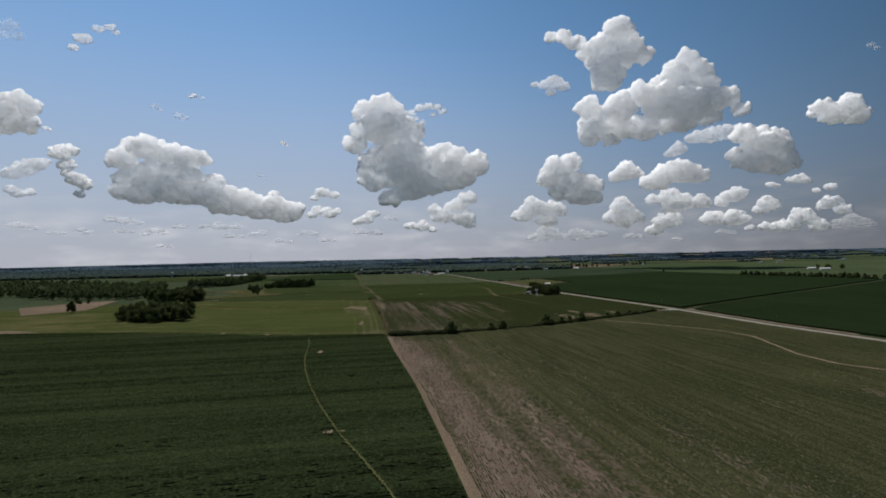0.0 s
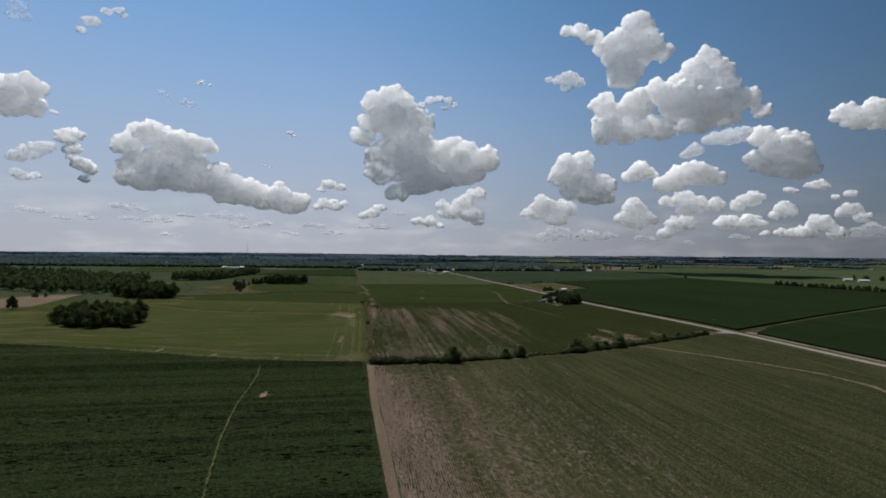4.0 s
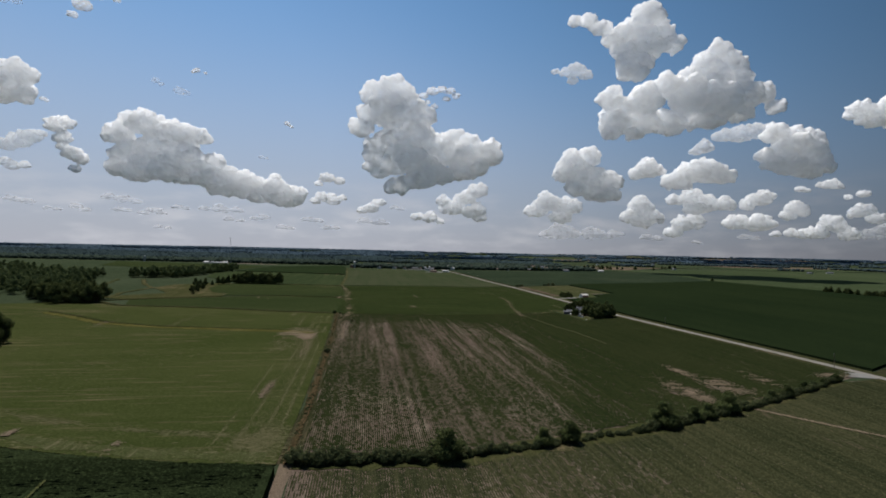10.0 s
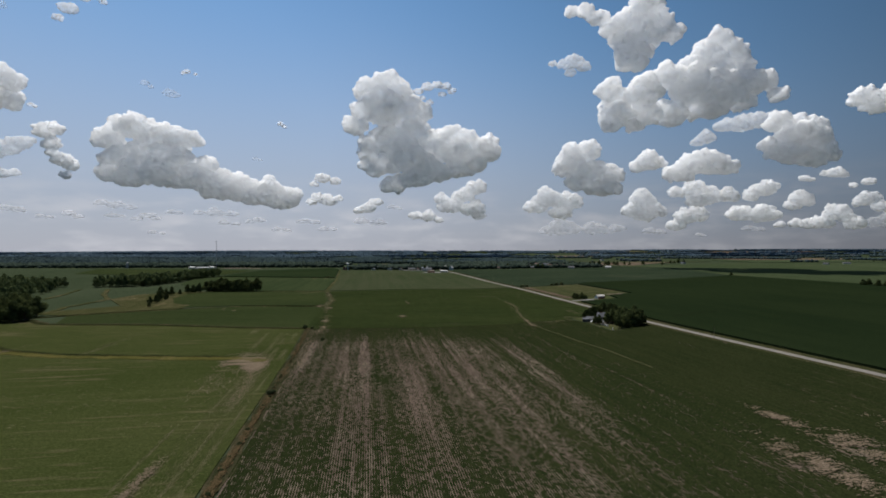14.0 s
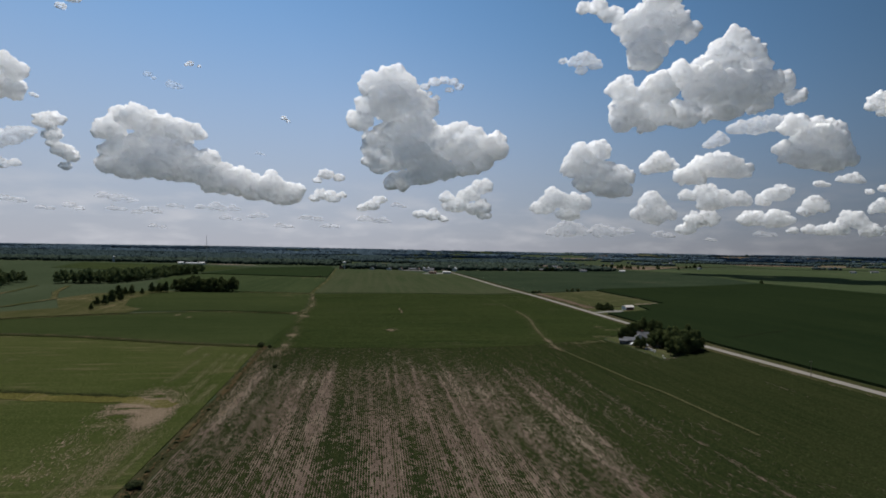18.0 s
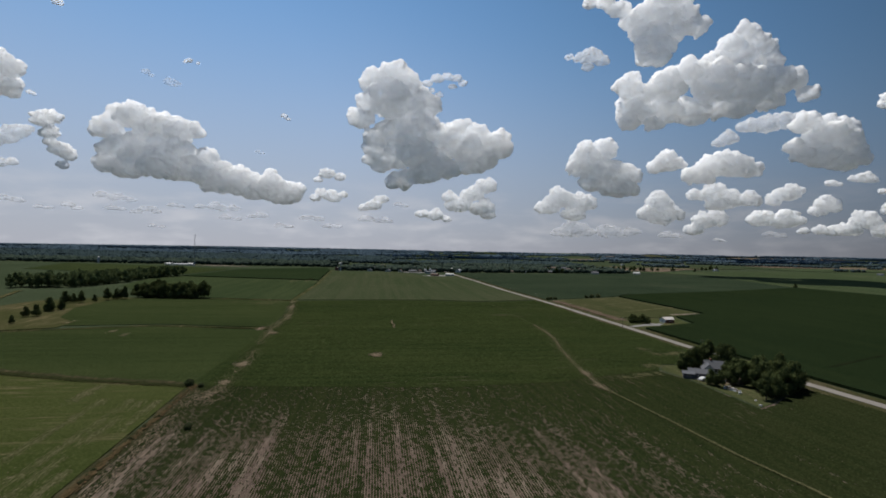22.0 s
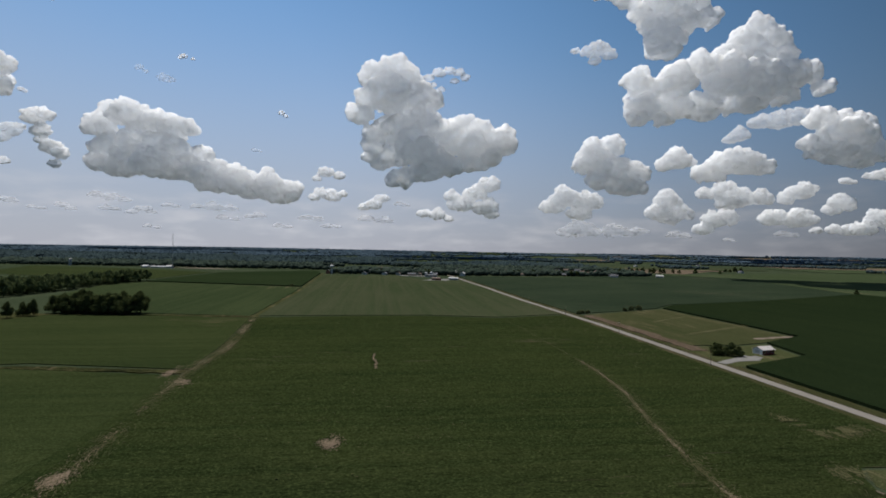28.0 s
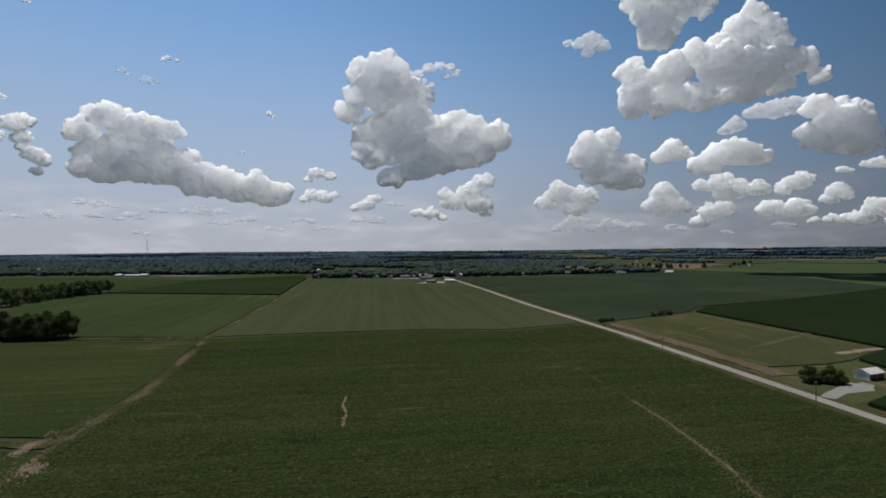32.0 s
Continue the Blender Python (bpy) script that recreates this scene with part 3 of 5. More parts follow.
def beside(line, n, spread, seed, thin=0.0):
    """Random places along a line of corners, bunched in runs with gaps between."""
    rng = random.Random(seed)
    out = []
    total = sum(math.dist(a, b) for a, b in zip(line, line[1:]))
    while len(out) < 8 * n:
        d = rng.uniform(0, total)
        if noise.noise(Vector((d / 14, seed * 3.3, 0))) < thin - 0.25 + rng.uniform(-0.3, 0.3):
            continue
        for a, b in zip(line, line[1:]):
            seg = math.dist(a, b)
            if d <= seg:
                out.append((a[0] + (b[0] - a[0]) * d / seg + rng.gauss(0, spread), a[1] + (b[1] - a[1]) * d / seg + rng.gauss(0, spread * 0.6)))
                break
            d -= seg
    return out


def around(x, y, rx, ry, n, seed, turn=ROWS):
    """Random places round a spot, thickest in its middle."""
    rng = random.Random(seed)
    c, s = math.cos(turn), math.sin(turn)
    out = []
    for _ in range(9 * n):
        u, v = rng.gauss(0, rx * 0.5), rng.gauss(0, ry * 0.5)
        if noise.noise(Vector((u / 3.0 + x, v / 9.0 + y, 1.5))) < rng.uniform(-0.35, 0.15):
            continue
        out.append((x + u * c - v * s, y + u * s + v * c))
    return out


OLD_LINE = [(-75, 590), (-77, 603), (-84, 637), (-95, 680), (-107, 730), (-113, 775), (-125, 818), (-146, 889)]
scatter("bare_soil", beside(OLD_LINE[4:], 260, 1.3, 61, 0.1) + beside(OLD_LINE[:5], 60, 0.7, 611, 0.3) + beside([(-37, 770), (-36, 760), (-33, 752), (-32.5, 747), (-31.5, 740)], 42, 0.3, 614, -0.6) + around(-84, 633, 5, 2.5, 90, 612, ACROSS) + around(-78, 604, 4, 2, 60, 613, ACROSS), 0.45, 0.60, M_BARE, "broken pale soil along an old field line", 1)
scatter("bare_soil", around(-100, 712, 4, 5, 60, 62) + around(-113, 727, 8, 2.2, 130, 63, ACROSS) + around(-191, 702.5, 5, 1.6, 30, 630, ACROSS) + around(-178, 695, 6, 1.6, 30, 631, ACROSS) + around(-240, 734, 6, 3, 45, 632, ACROSS), 0.45, 0.60, M_BARE, "bare pale soil at a ditch's end", 2)
scatter("dry_straw", beside(OLD_LINE[4:], 900, 2.4, 161) + beside(OLD_LINE[:5], 520, 2.2, 162, -0.1), 0.34, 0.61, M_STRAW, "thin yellowed crop along an old field line", 21)
scatter("dry_straw", beside(WATERWAY[5:11], 380, 0.7, 64, -0.2) + beside(WATERWAY[5:11], 420, 2.4, 640, 0.1) + beside(WATERWAY[10:], 110, 0.6, 641, 0.1), 0.30, 0.62, M_STRAW, "thin worn track through dense soybeans", 3)
scatter("bare_soil", beside(WATERWAY[5:11], 120, 0.35, 65, 0.1) + around(64, 612, 2.5, 7, 60, 165, 0.35) + around(63.5, 631, 2.0, 5, 40, 166, 0.1), 0.34, 0.64, M_BARE, "bare soil of a worn track", 4)
scatter("dry_straw", beside(WATERWAY[:6], 420, 0.25, 66, -0.3), 0.32, 0.58, M_STRAW, "thin pale track through soybeans", 5)
scatter("dry_straw", beside([(112, 371), (133, 350), (153, 329), (170, 306), (175, 285), (170, 260), (165, 235), (167, 214), (176, 201)], 420, 0.45, 67, -0.3), 0.6, 0.50, M_BARE, "winding pale track through soybeans", 6)
scatter("bare_soil", around(152, 176, 16, 34, 130, 68) + around(165, 146, 14, 26, 110, 69) + around(107, 160, 8, 18, 30, 70) + around(67, 205, 6, 18, 24, 71) + around(97, 216, 10, 12, 24, 72) + around(60, 159, 5, 22, 36, 73), 0.34, 0.50, M_STRAW, "washed bare soil in thin soybeans", 7, long_=5.0)
scatter("bare_soil", around(-91, 505, 13, 8, 1300, 74, ACROSS) + around(-81, 494, 5, 14, 700, 75) + around(-86, 470, 9, 40, 160, 175), 0.46, 0.42, M_BARE, "bare trampled soil at a ditch's end", 8)
scatter("bare_soil", [q for off, y0, y1, n, sd in ((-6, 330, 500, 240, 76), (-10, 335, 505, 240, 77), (-16, 328, 480, 200, 78), (-22, 326, 430, 90, 79)) for q in beside([(line_x(y, off), y) for y in range(y0, y1, 25)], n, 0.35, sd, 0.0)], 0.30, 0.36, M_STRAW, "bare wheel marks along a meadow's edge", 9, long_=5.0)
scatter("dry_straw", beside(HEADLAND, 420, 3.0, 80) + around(-48, 331, 9, 14, 300, 180) + beside([(x, y + 14) for x, y in HEADLAND], 260, 2.0, 181, 0.1) + around(-150, 400, 60, 20, 60, 81, ACROSS) + around(-120, 440, 40, 30, 50, 82, ACROSS), 0.6, 0.36, M_STRAW, "worn straw-coloured places in a meadow", 10, ACROSS, 3.0)
scatter("rank_weeds", beside([(-300, 571), (-262, 550), (-225, 527), (-186, 517), (-135, 514), (-100, 512)], 420, 1.6, 83), 0.8, 0.55, M_RANK, "dark rank weeds along a ditch", 11, ACROSS, 1.6)
scatter("rank_weeds", beside([(-310, 638), (-279, 616), (-202, 614), (-134, 602), (-89, 598)], 900, 1.6, 84, -0.2), 0.8, 0.62, M_RANK, "dark rank weeds along a field boundary", 12, ACROSS, 1.8)
scatter("rank_weeds", beside(LINE[6:11], 420, 0.5, 85) + beside([(-310, 641), (-279, 619), (-202, 617), (-134, 605), (-92, 601)], 160, 1.2, 850), 0.8, 0.45, M_RUST, "rust-brown rank weeds on a fence row", 13)
scatter("bare_soil", around(117, 677, 11, 3.5, 260, 86, 0.4) + around(108, 684, 8, 3, 140, 87, ACROSS) + around(128, 677, 6, 3, 120, 90, 0.4) + around(91, 633, 7, 3, 170, 88, 0.35) + around(98, 648, 6, 5, 120, 89) + around(80, 627, 8, 3, 60, 881, 0.35) + around(117, 604, 3, 9, 40, 882), 0.32, 0.62, M_STRAW, "thin crop and bare soil near a farm", 14)
scatter("rank_weeds", beside([(-330, 640), (-298, 662), (-246, 697), (-181, 727), (-120, 727)], 330, 2.0, 851), 0.7, 0.60, M_RANK, "rank green weeds along a grassy ditch", 31, ACROSS, 1.8)
scatter("bare_soil", around(117, 402, 14, 7, 190, 91, ACROSS) + around(98, 391, 18, 5, 190, 911, ACROSS) + around(110, 424, 12, 3, 90, 92, ACROSS) + around(178, 425, 8, 4, 80, 93) + around(140, 416, 14, 4, 70, 94, ACROSS), 0.6, 0.52, M_BARE, "washed bare soil behind a hedge", 15, ACROSS)
scatter("dry_straw", around(80, 880, 60, 22, 170, 95, ACROSS) + around(95, 800, 26, 60, 120, 96) + around(-20, 690, 60, 50, 90, 97) + around(-60, 860, 60, 30, 90, 98), 0.42, 0.60, M_STRAW, "thin yellowed places in dense soybeans", 16, ACROSS, 2.5)
scatter("dry_straw", beside([(150, 905), (188, 940)], 90, 0.8, 99) + beside([(165, 860), (225, 905)], 110, 1.2, 100) + beside([(150, 850), (215, 900)], 110, 1.2, 101), 0.6, 0.52, M_STRAW, "pale mown lines across a plot", 17, 0.9, 2.5)
scatter("bare_soil", around(-151, 341.5, 5, 1.4, 45, 912, ACROSS) + around(-117, 331, 4, 1.3, 40, 913, ACROSS) + around(-83, 324, 4, 1.2, 40, 914, ACROSS) + around(-223, 520, 6, 2.5, 45, 915, ACROSS) + around(-63, 379, 1.6, 14, 60, 916), 0.45, 0.74, M_BARE, "small bare places at a meadow's edge", 32, ACROSS)
scatter("dry_straw", around(-222, 520, 22, 4, 60, 120, ACROSS) + around(-180, 532, 40, 4, 70, 121, ACROSS) + around(-209, 423, 18, 6, 60, 122, ACROSS), 0.6, 0.36, M_STRAW, "worn pale places in a meadow", 22, ACROSS, 3.0)
scatter("dry_straw", beside([(line_x(y, -11), y) for y in range(328, 505, 20)], 700, 4.0, 130, -0.2), 0.24, 0.36, M_STRAW, "thin straw-coloured strip along a meadow's edge", 23, long_=5.0)
scatter("bare_soil", beside([(-88, 506), (-80, 492), (-72, 462), (-66, 430)], 320, 1.6, 131, -0.1), 0.26, 0.36, M_BARE, "bare soil worn along a meadow's edge", 24, long_=4.0)
scatter("bare_soil", around(-30, 658, 2.6, 4.0, 170, 132), 0.42, 0.60, M_BARE, "square bare spot in dense soybeans", 25, long_=1.4)
scatter("dry_straw", beside(CORN_LANE, 300, 0.14, 140, -0.4), 0.62, 2.66, M_LANE_STRAW, "pale trampled lane through tall corn", 26, long_=1.6)
scatter("bare_soil", around(-31, 138.5, 1.6, 1.3, 60, 141), 0.9, 2.60, M_BARE, "bare tan patch trampled in the corn", 27, long_=1.2)
scatter("bare_soil", around(-63.5, 256, 0.8, 2.6, 50, 142), 0.8, 2.60, M_BARE, "small tan bare strip in the corn", 28, long_=1.4)
scatter("bare_soil", around(-76, 587, 7, 9, 110, 150) + beside([(line_x(y, 4.5), y) for y in range(480, 600, 20)], 130, 1.6, 151, 0.0), 0.4, 0.44, M_BARE, "bare soil in the corner of a soybean field", 29, long_=3.0)
scatter("dry_straw", [q for off, sd in ((-6, 152), (-11, 153), (-15, 154), (-24, 155)) for q in beside([(line_x(y, off), y) for y in range(506, 596, 15)], 110, 0.9, sd, 0.0)] + around(-118, 588, 12, 2.5, 100, 156, ACROSS), 0.36, 0.36, M_STRAW, "straw-coloured streaks in a mown meadow", 30, long_=5.0)


# ---- crop rows: real ridges of plants on the soil ----
def lattice(seed):
    return np.random.default_rng(seed).random((256, 256))


def value_noise(x, y, seed):
    """Smooth noise from 0 to 1 over arrays."""
    g = lattice(seed)
    i, j = np.floor(x).astype(int), np.floor(y).astype(int)
    u, v = x - i, y - j
    u, v = u * u * (3 - 2 * u), v * v * (3 - 2 * v)
    a, b = g[i % 256, j % 256], g[(i + 1) % 256, j % 256]
    c, d = g[i % 256, (j + 1) % 256], g[(i + 1) % 256, (j + 1) % 256]
    return (a * (1 - u) + b * u) * (1 - v) + (c * (1 - u) + d * u) * v


def inside(px, py, outline):
    odd = np.zeros(px.shape, bool)
    for (x0, y0), (x1, y1) in zip(outline, outline[1:] + outline[:1]):
        if y0 == y1:
            continue
        cross = ((y0 > py) != (y1 > py)) & (px < (x1 - x0) * (py - y0) / (y1 - y0) + x0)
        odd ^= cross
    return odd


def crop_rows(name, outline, angle, gap, step, height, vigour, material, label, seed, z0=0.05, fat=0.5, ragged=0.12):
    """Rows of plants: each row a ridge whose width and height follow how well the crop stands there; nothing where it failed."""
    c, s = math.cos(angle), math.sin(angle)
    o = np.array(outline)
    uu, vv = o[:, 0] * c + o[:, 1] * s, -o[:, 0] * s + o[:, 1] * c
    u = np.arange(uu.min(), uu.max(), gap)
    v = np.arange(vv.min(), vv.max(), step)
    U, V = np.meshgrid(u, v, indexing="ij")
    rng = np.random.default_rng(seed)
    V = V + rng.uniform(-0.3, 0.3, V.shape) * step
    X, Y = U * c - V * s, U * s + V * c
    ok = inside(X, Y, outline)
    g = np.clip(vigour(X, Y, U, V) + rng.uniform(-ragged, ragged, X.shape), 0, 1)
    ok &= g > 0.06
    w = gap * fat * (0.12 + 0.88 * g) * rng.uniform(0.8 - ragged, 1.1 + ragged, X.shape)
    h = z0 + height * (0.35 + 0.65 * g) * rng.uniform(0.75, 1.2, X.shape)
    lean = rng.uniform(-0.2, 0.2, X.shape) * gap
    cells = []
    for off, z in ((-w, np.full_like(h, z0 - 0.02)), (lean, h), (w, np.full_like(h, z0 - 0.02))):
        cells.append(np.stack((X + off * c, Y + off * s, z), -1))
    P = np.stack(cells, 2)
    idx = np.arange(X.size).reshape(X.shape)
    both = ok[:, :-1] & ok[:, 1:]
    a, b = idx[:, :-1][both] * 3, idx[:, 1:][both] * 3
    quads = np.concatenate((np.stack((a, b, b + 1, a + 1), 1), np.stack((a + 1, b + 1, b + 2, a + 2), 1)))
    used, flat = np.unique(quads, return_inverse=True)
    verts = P.reshape(-1, 3)[used]
    flat = flat.ravel()
    me = bpy.data.meshes.new(name)
    me.vertices.add(len(verts))
    me.vertices.foreach_set("co", verts.astype(np.float32).ravel())
    me.loops.add(len(flat))
    me.loops.foreach_set("vertex_index", flat.astype(np.int32))
    me.polygons.add(len(quads))
    me.polygons.foreach_set("loop_start", np.arange(0, len(flat), 4, dtype=np.int32))
    me.update(calc_edges=True)
    me.materials.append(material)
    return tagged(new(name, me), label, "crop", kind="stuff")


def drift(U, V, a, b, seed):
    return value_noise(U / a + 50, V / b + 50, seed) * 0.6 + value_noise(U / a * 2.3 + 90, V / b * 2.3 + 90, seed + 1) * 0.4


def edge_of(X, Y):
    """Metres east of the field boundary."""
    return X - np.interp(Y, [p[1] for p in LINE], [p[0] for p in LINE])


def vigour_south(X, Y, U, V):
    e = edge_of(X, Y)
    base = -0.02 + 0.50 * drift(U, V, 30, 80, 3) + 0.74 * drift(U, V, 7.0, 120, 8) + 0.38 * drift(U, V, 2.2, 70, 13) + 0.25 * (drift(U, V, 3.0, 9, 15) - 0.5)
    thin = 0.42 * np.clip(1 - e / 24, 0, 1) + 0.16 * np.clip((60 - e) / 60, 0, 1) + 0.14
    worn = np.exp(-(((X - 150) / 25) ** 2 + ((Y - 168) / 55) ** 2)) * 0.56
    return base - thin - worn + 0.34 * np.clip((e - 35) / 60, 0, 1) + 0.16 * np.clip((Y - 215) / 50, 0, 1) * np.clip((e - 4) / 20, 0, 1) * np.clip((95 - e) / 40, 0, 1) + 0.25 * np.clip((Y - np.interp(X, [p[0] for p in HEDGE], [p[1] for p in HEDGE]) + 24) / 14, 0, 1)


def vigour_middle(X, Y, U, V):
    """Streaky along the rows; thin in the south-west, closing to the north and east; one rank green spot."""
    e = edge_of(X, Y)
    base = -0.06 + 0.28 * drift(U, V, 24, 100, 21) + 0.70 * drift(U, V, 5.0, 130, 25) + 0.80 * drift(U, V, 1.9, 90, 29) + 0.30 * (drift(U, V, 3.0, 9, 33) - 0.5)
    green = 0.30 * np.clip((e - 90) / 100, 0, 1) + 0.60 * np.clip((Y - 550) / 48, 0, 1) + 0.12 * np.clip((430 - Y) / 60, 0, 1) - 0.02
    worn = 0.6 * np.exp(-(((X - 116) / 11) ** 2 + ((Y - 401) / 7) ** 2)) + 0.45 * np.exp(-(((X - 97) / 16) ** 2 + ((Y - 390) / 5) ** 2)) + 0.25 * np.clip(1 - np.abs(Y - 345) / 25, 0, 1) * (X < 40)
    rank = 0.7 * np.exp(-(((X + 22) / 6) ** 2 + ((Y - 471) / 6) ** 2)) + 0.45 * np.exp(-(((U - U0) / 2.6) ** 2)) * np.clip((Y - 468) / 10, 0, 1)
    return base + green - worn + rank - 0.10 - 0.27 * np.clip((120 - e) / 60, 0, 1) * np.clip((580 - Y) / 40, 0, 1) * np.clip((Y - 430) / 60, 0, 1)


U0 = -24 * math.cos(ROWS) + 480 * math.sin(ROWS)


def vigour_north(X, Y, U, V):
    bald = np.zeros_like(X)
    for x, y, rx, ry in ((-30, 658, 2.6, 4.2), (-36, 765, 1.0, 6), (-33.5, 752, 1.4, 4), (-31.8, 744, 1.0, 5), (117, 678, 8, 3), (108, 684, 6, 3), (128, 677, 5, 3), (91, 633, 6, 3), (98, 648, 5, 4)):
        bald = np.maximum(bald, np.clip(2.0 - 1.6 * np.hypot((X - x) / rx, (Y - y) / ry), 0, 1.2))
    thin = np.clip(1 - (Y - np.interp(X, [-80, 7, 50, 97], [599, 606, 618, 641])) / 32, 0, 1)
    return 0.62 + 0.5 * drift(U, V, 30, 60, 31) - bald - thin * (0.25 + 0.7 * (drift(U, V, 40, 2.2, 35) - 0.45))


SOUTH = [(x - 1, y - 4) for x, y in HEDGE] + side(road_x, (420, 330, 266, 150, -20), W - 4) + side(line_x, (-20, 104, 136, 189, 258, 312), 1.7)
MIDDLE = side(line_x, (326, 357, 462, 515, 603), 2.2) + [(7, 610), (50, 622), (96, 643), (97.5, 640), (104.5, 623.5), (107, 609.5), (109, 599.5), (110.6, 589), (118, 594), (137.5, 612.5)] + [(road_x(623, W - 5), 623)] + side(road_x, (606, 546, 480, 428), W - 4) + [(x, y + 5) for x, y in reversed(HEDGE[1:-1])]
NORTH = side(line_x, (598.8, 713, 789, 863, 886), 2.6) + [(-80, 903), (-20, 913), (34, 909), (76, 929)] + side(road_x, (932, 893, 764, 658), W - 4) + [(104, 655), (98, 645), (97, 641.5), (50, 617.6), (7, 605.8)]
CORN = [(-38, 312), (-60, 312), (-84, 314), (-107, 317.5), (-135, 324.5), (-165, 333), (-205, 341.5), (-260, 349.5), (-330, 352), (-330, 40)] + side(line_x, (40, 104, 136, 189, 258), -2.2)
crop_rows("soy_rows", SOUTH, ROWS, 0.62, 0.95, 0.32, vigour_south, M_SOY_S, "thin green soybean rows with gaps", 41, fat=0.62, ragged=0.38)
crop_rows("soy_rows", MIDDLE, ROWS, 0.62, 0.95, 0.32, vigour_middle, M_SOY_M, "thin green soybean rows with bare streaks", 42, fat=0.62, ragged=0.38)
crop_rows("soy_rows", NORTH, ACROSS, 0.76, 2.0, 0.35, vigour_north, M_SOY_N, "closed dark green soybean rows", 43, z0=0.20, fat=0.56)


def vigour_corn(X, Y, U, V):
    """Bands of taller and shorter corn, open along the trampled lane."""
    lane = np.interp(Y, [p[1] for p in reversed(CORN_LANE)], [p[0] for p in reversed(CORN_LANE)])
    gap = np.clip(1.7 - np.abs(X - lane) / 0.5, 0, 2) * ((Y > 80) & (Y < 300))
    bare = np.clip(3 - np.hypot((X + 31) / 1.3, Y - 138.5) / 1.5, 0, 2) + np.clip(3 - np.hypot(X + 63.5, (Y - 256) / 2.2) / 0.8, 0, 2)
    return 0.05 + 1.25 * drift(U, V, 9, 260, 51) - gap - bare


crop_rows("corn_rows", CORN, ACROSS, 0.76, 1.7, 0.75, vigour_corn, M_CORN, "rows of tall dark green corn", 44, z0=2.0, fat=0.58)


# ---- fair-weather cumulus ----
def cloud_mat(name, thick=1.0, torn=0.0, grain=0.01, depth=900.0, through_=0.08):
    """White droplets: light glances off the heads and wanders inside before it leaves; thin cloud also lets the sky behind show, most where it is torn."""
    m, n, l, b = mat(name, 1.0, 0, 0.0)
    k = Net(m)
    white = k.mix(k.ramp(k.noise(k.pos(), 0.006, 4), 0.3, 0.7), (0.992, 0.995, 0.998), (0.998, 0.999, 1.0))
    l.new(white, b.inputs["Base Color"])
    b.inputs["Subsurface Weight"].default_value = 1.0
    b.inputs["Subsurface Radius"].default_value = (1.0, 1.0, 1.0)
    b.inputs["Subsurface Scale"].default_value = depth
    soak, both = n.new("ShaderNodeBsdfTranslucent"), n.new("ShaderNodeMixShader")
    l.new(white, soak.inputs["Color"])
    both.inputs[0].default_value = through_
    l.new(b.outputs[0], both.inputs[1])
    l.new(soak.outputs[0], both.inputs[2])
    out = both.outputs[0]
    if thick < 1.0:
        veil, clear_ = n.new("ShaderNodeMixShader"), n.new("ShaderNodeBsdfTransparent")
        l.new(k.ramp(k.noise(k.pos(), grain, 4, 0.6), 0.36, 0.64, thick * (1 - torn), thick), veil.inputs[0])
        l.new(clear_.outputs[0], veil.inputs[1])
        l.new(out, veil.inputs[2])
        out = veil.outputs[0]
    l.new(out, n["Material Output"].inputs["Surface"])
    return m


SOLID = cloud_mat("cloud", 0.80, 0.12, 0.005)
THIN = cloud_mat("thin_cloud", 0.48, 0.30, 0.007)
WISP = cloud_mat("wisp_cloud", 0.15, 0.35, 0.006)
# for far and milky clouds the low opacity stands in for haze
FAR = cloud_mat("far_cloud", 0.66, 0.2, 0.008)
MILKY = cloud_mat("milky_cloud", 0.22, 0.3, 0.003)


def ball(level):
    bm = bmesh.new()
    bmesh.ops.create_icosphere(bm, subdivisions=level, radius=1)
    v = np.array([x.co[:] for x in bm.verts])
    f = np.array([[x.index for x in y.verts] for y in bm.faces])
    bm.free()
    return v, f


BALLS = {k: ball(k) for k in (1, 2, 3, 4)}


def melted(verts, faces, voxel, ease):
    """One closed, eased skin round a heap of overlapping bodies: places, normals and quads."""
    ob = new("cloud", mesh_of("cloud", verts, faces))
    rm = ob.modifiers.new("melt", "REMESH")
    rm.mode, rm.voxel_size = "VOXEL", voxel
    sm = ob.modifiers.new("ease", "SMOOTH")
    sm.factor, sm.iterations = 0.5, ease
    bpy.context.view_layer.update()
    whole = bpy.data.meshes.new_from_object(ob.evaluated_get(bpy.context.evaluated_depsgraph_get()))
    bpy.data.objects.remove(ob)
    n, m = len(whole.vertices), len(whole.loops)
    co, no, quads = np.empty(n * 3, np.float32), np.empty(n * 3, np.float32), np.empty(m, np.int32)
    whole.vertices.foreach_get("co", co)
    whole.vertex_normals.foreach_get("vector", no)
    whole.loops.foreach_get("vertex_index", quads)
    bpy.data.meshes.remove(whole)
    return co.reshape(-1, 3), no.reshape(-1, 3), quads.reshape(-1, 4)


def pieces_of(n, quads):
    """The vertex sets of a mesh's separate pieces, largest first, without specks and hollows."""
    lab = np.arange(n)
    while True:
        low = lab[quads].min(1)
        then = lab.copy()
        for i in range(4):
            np.minimum.at(then, quads[:, i], low)
        then = then[then]
        if (then == lab).all():
            break
        lab = then
    names, count = np.unique(lab, return_counts=True)
    order = np.argsort(-count)
    return [lab == names[i] for i in order if count[i] > max(40, 0.03 * n)]


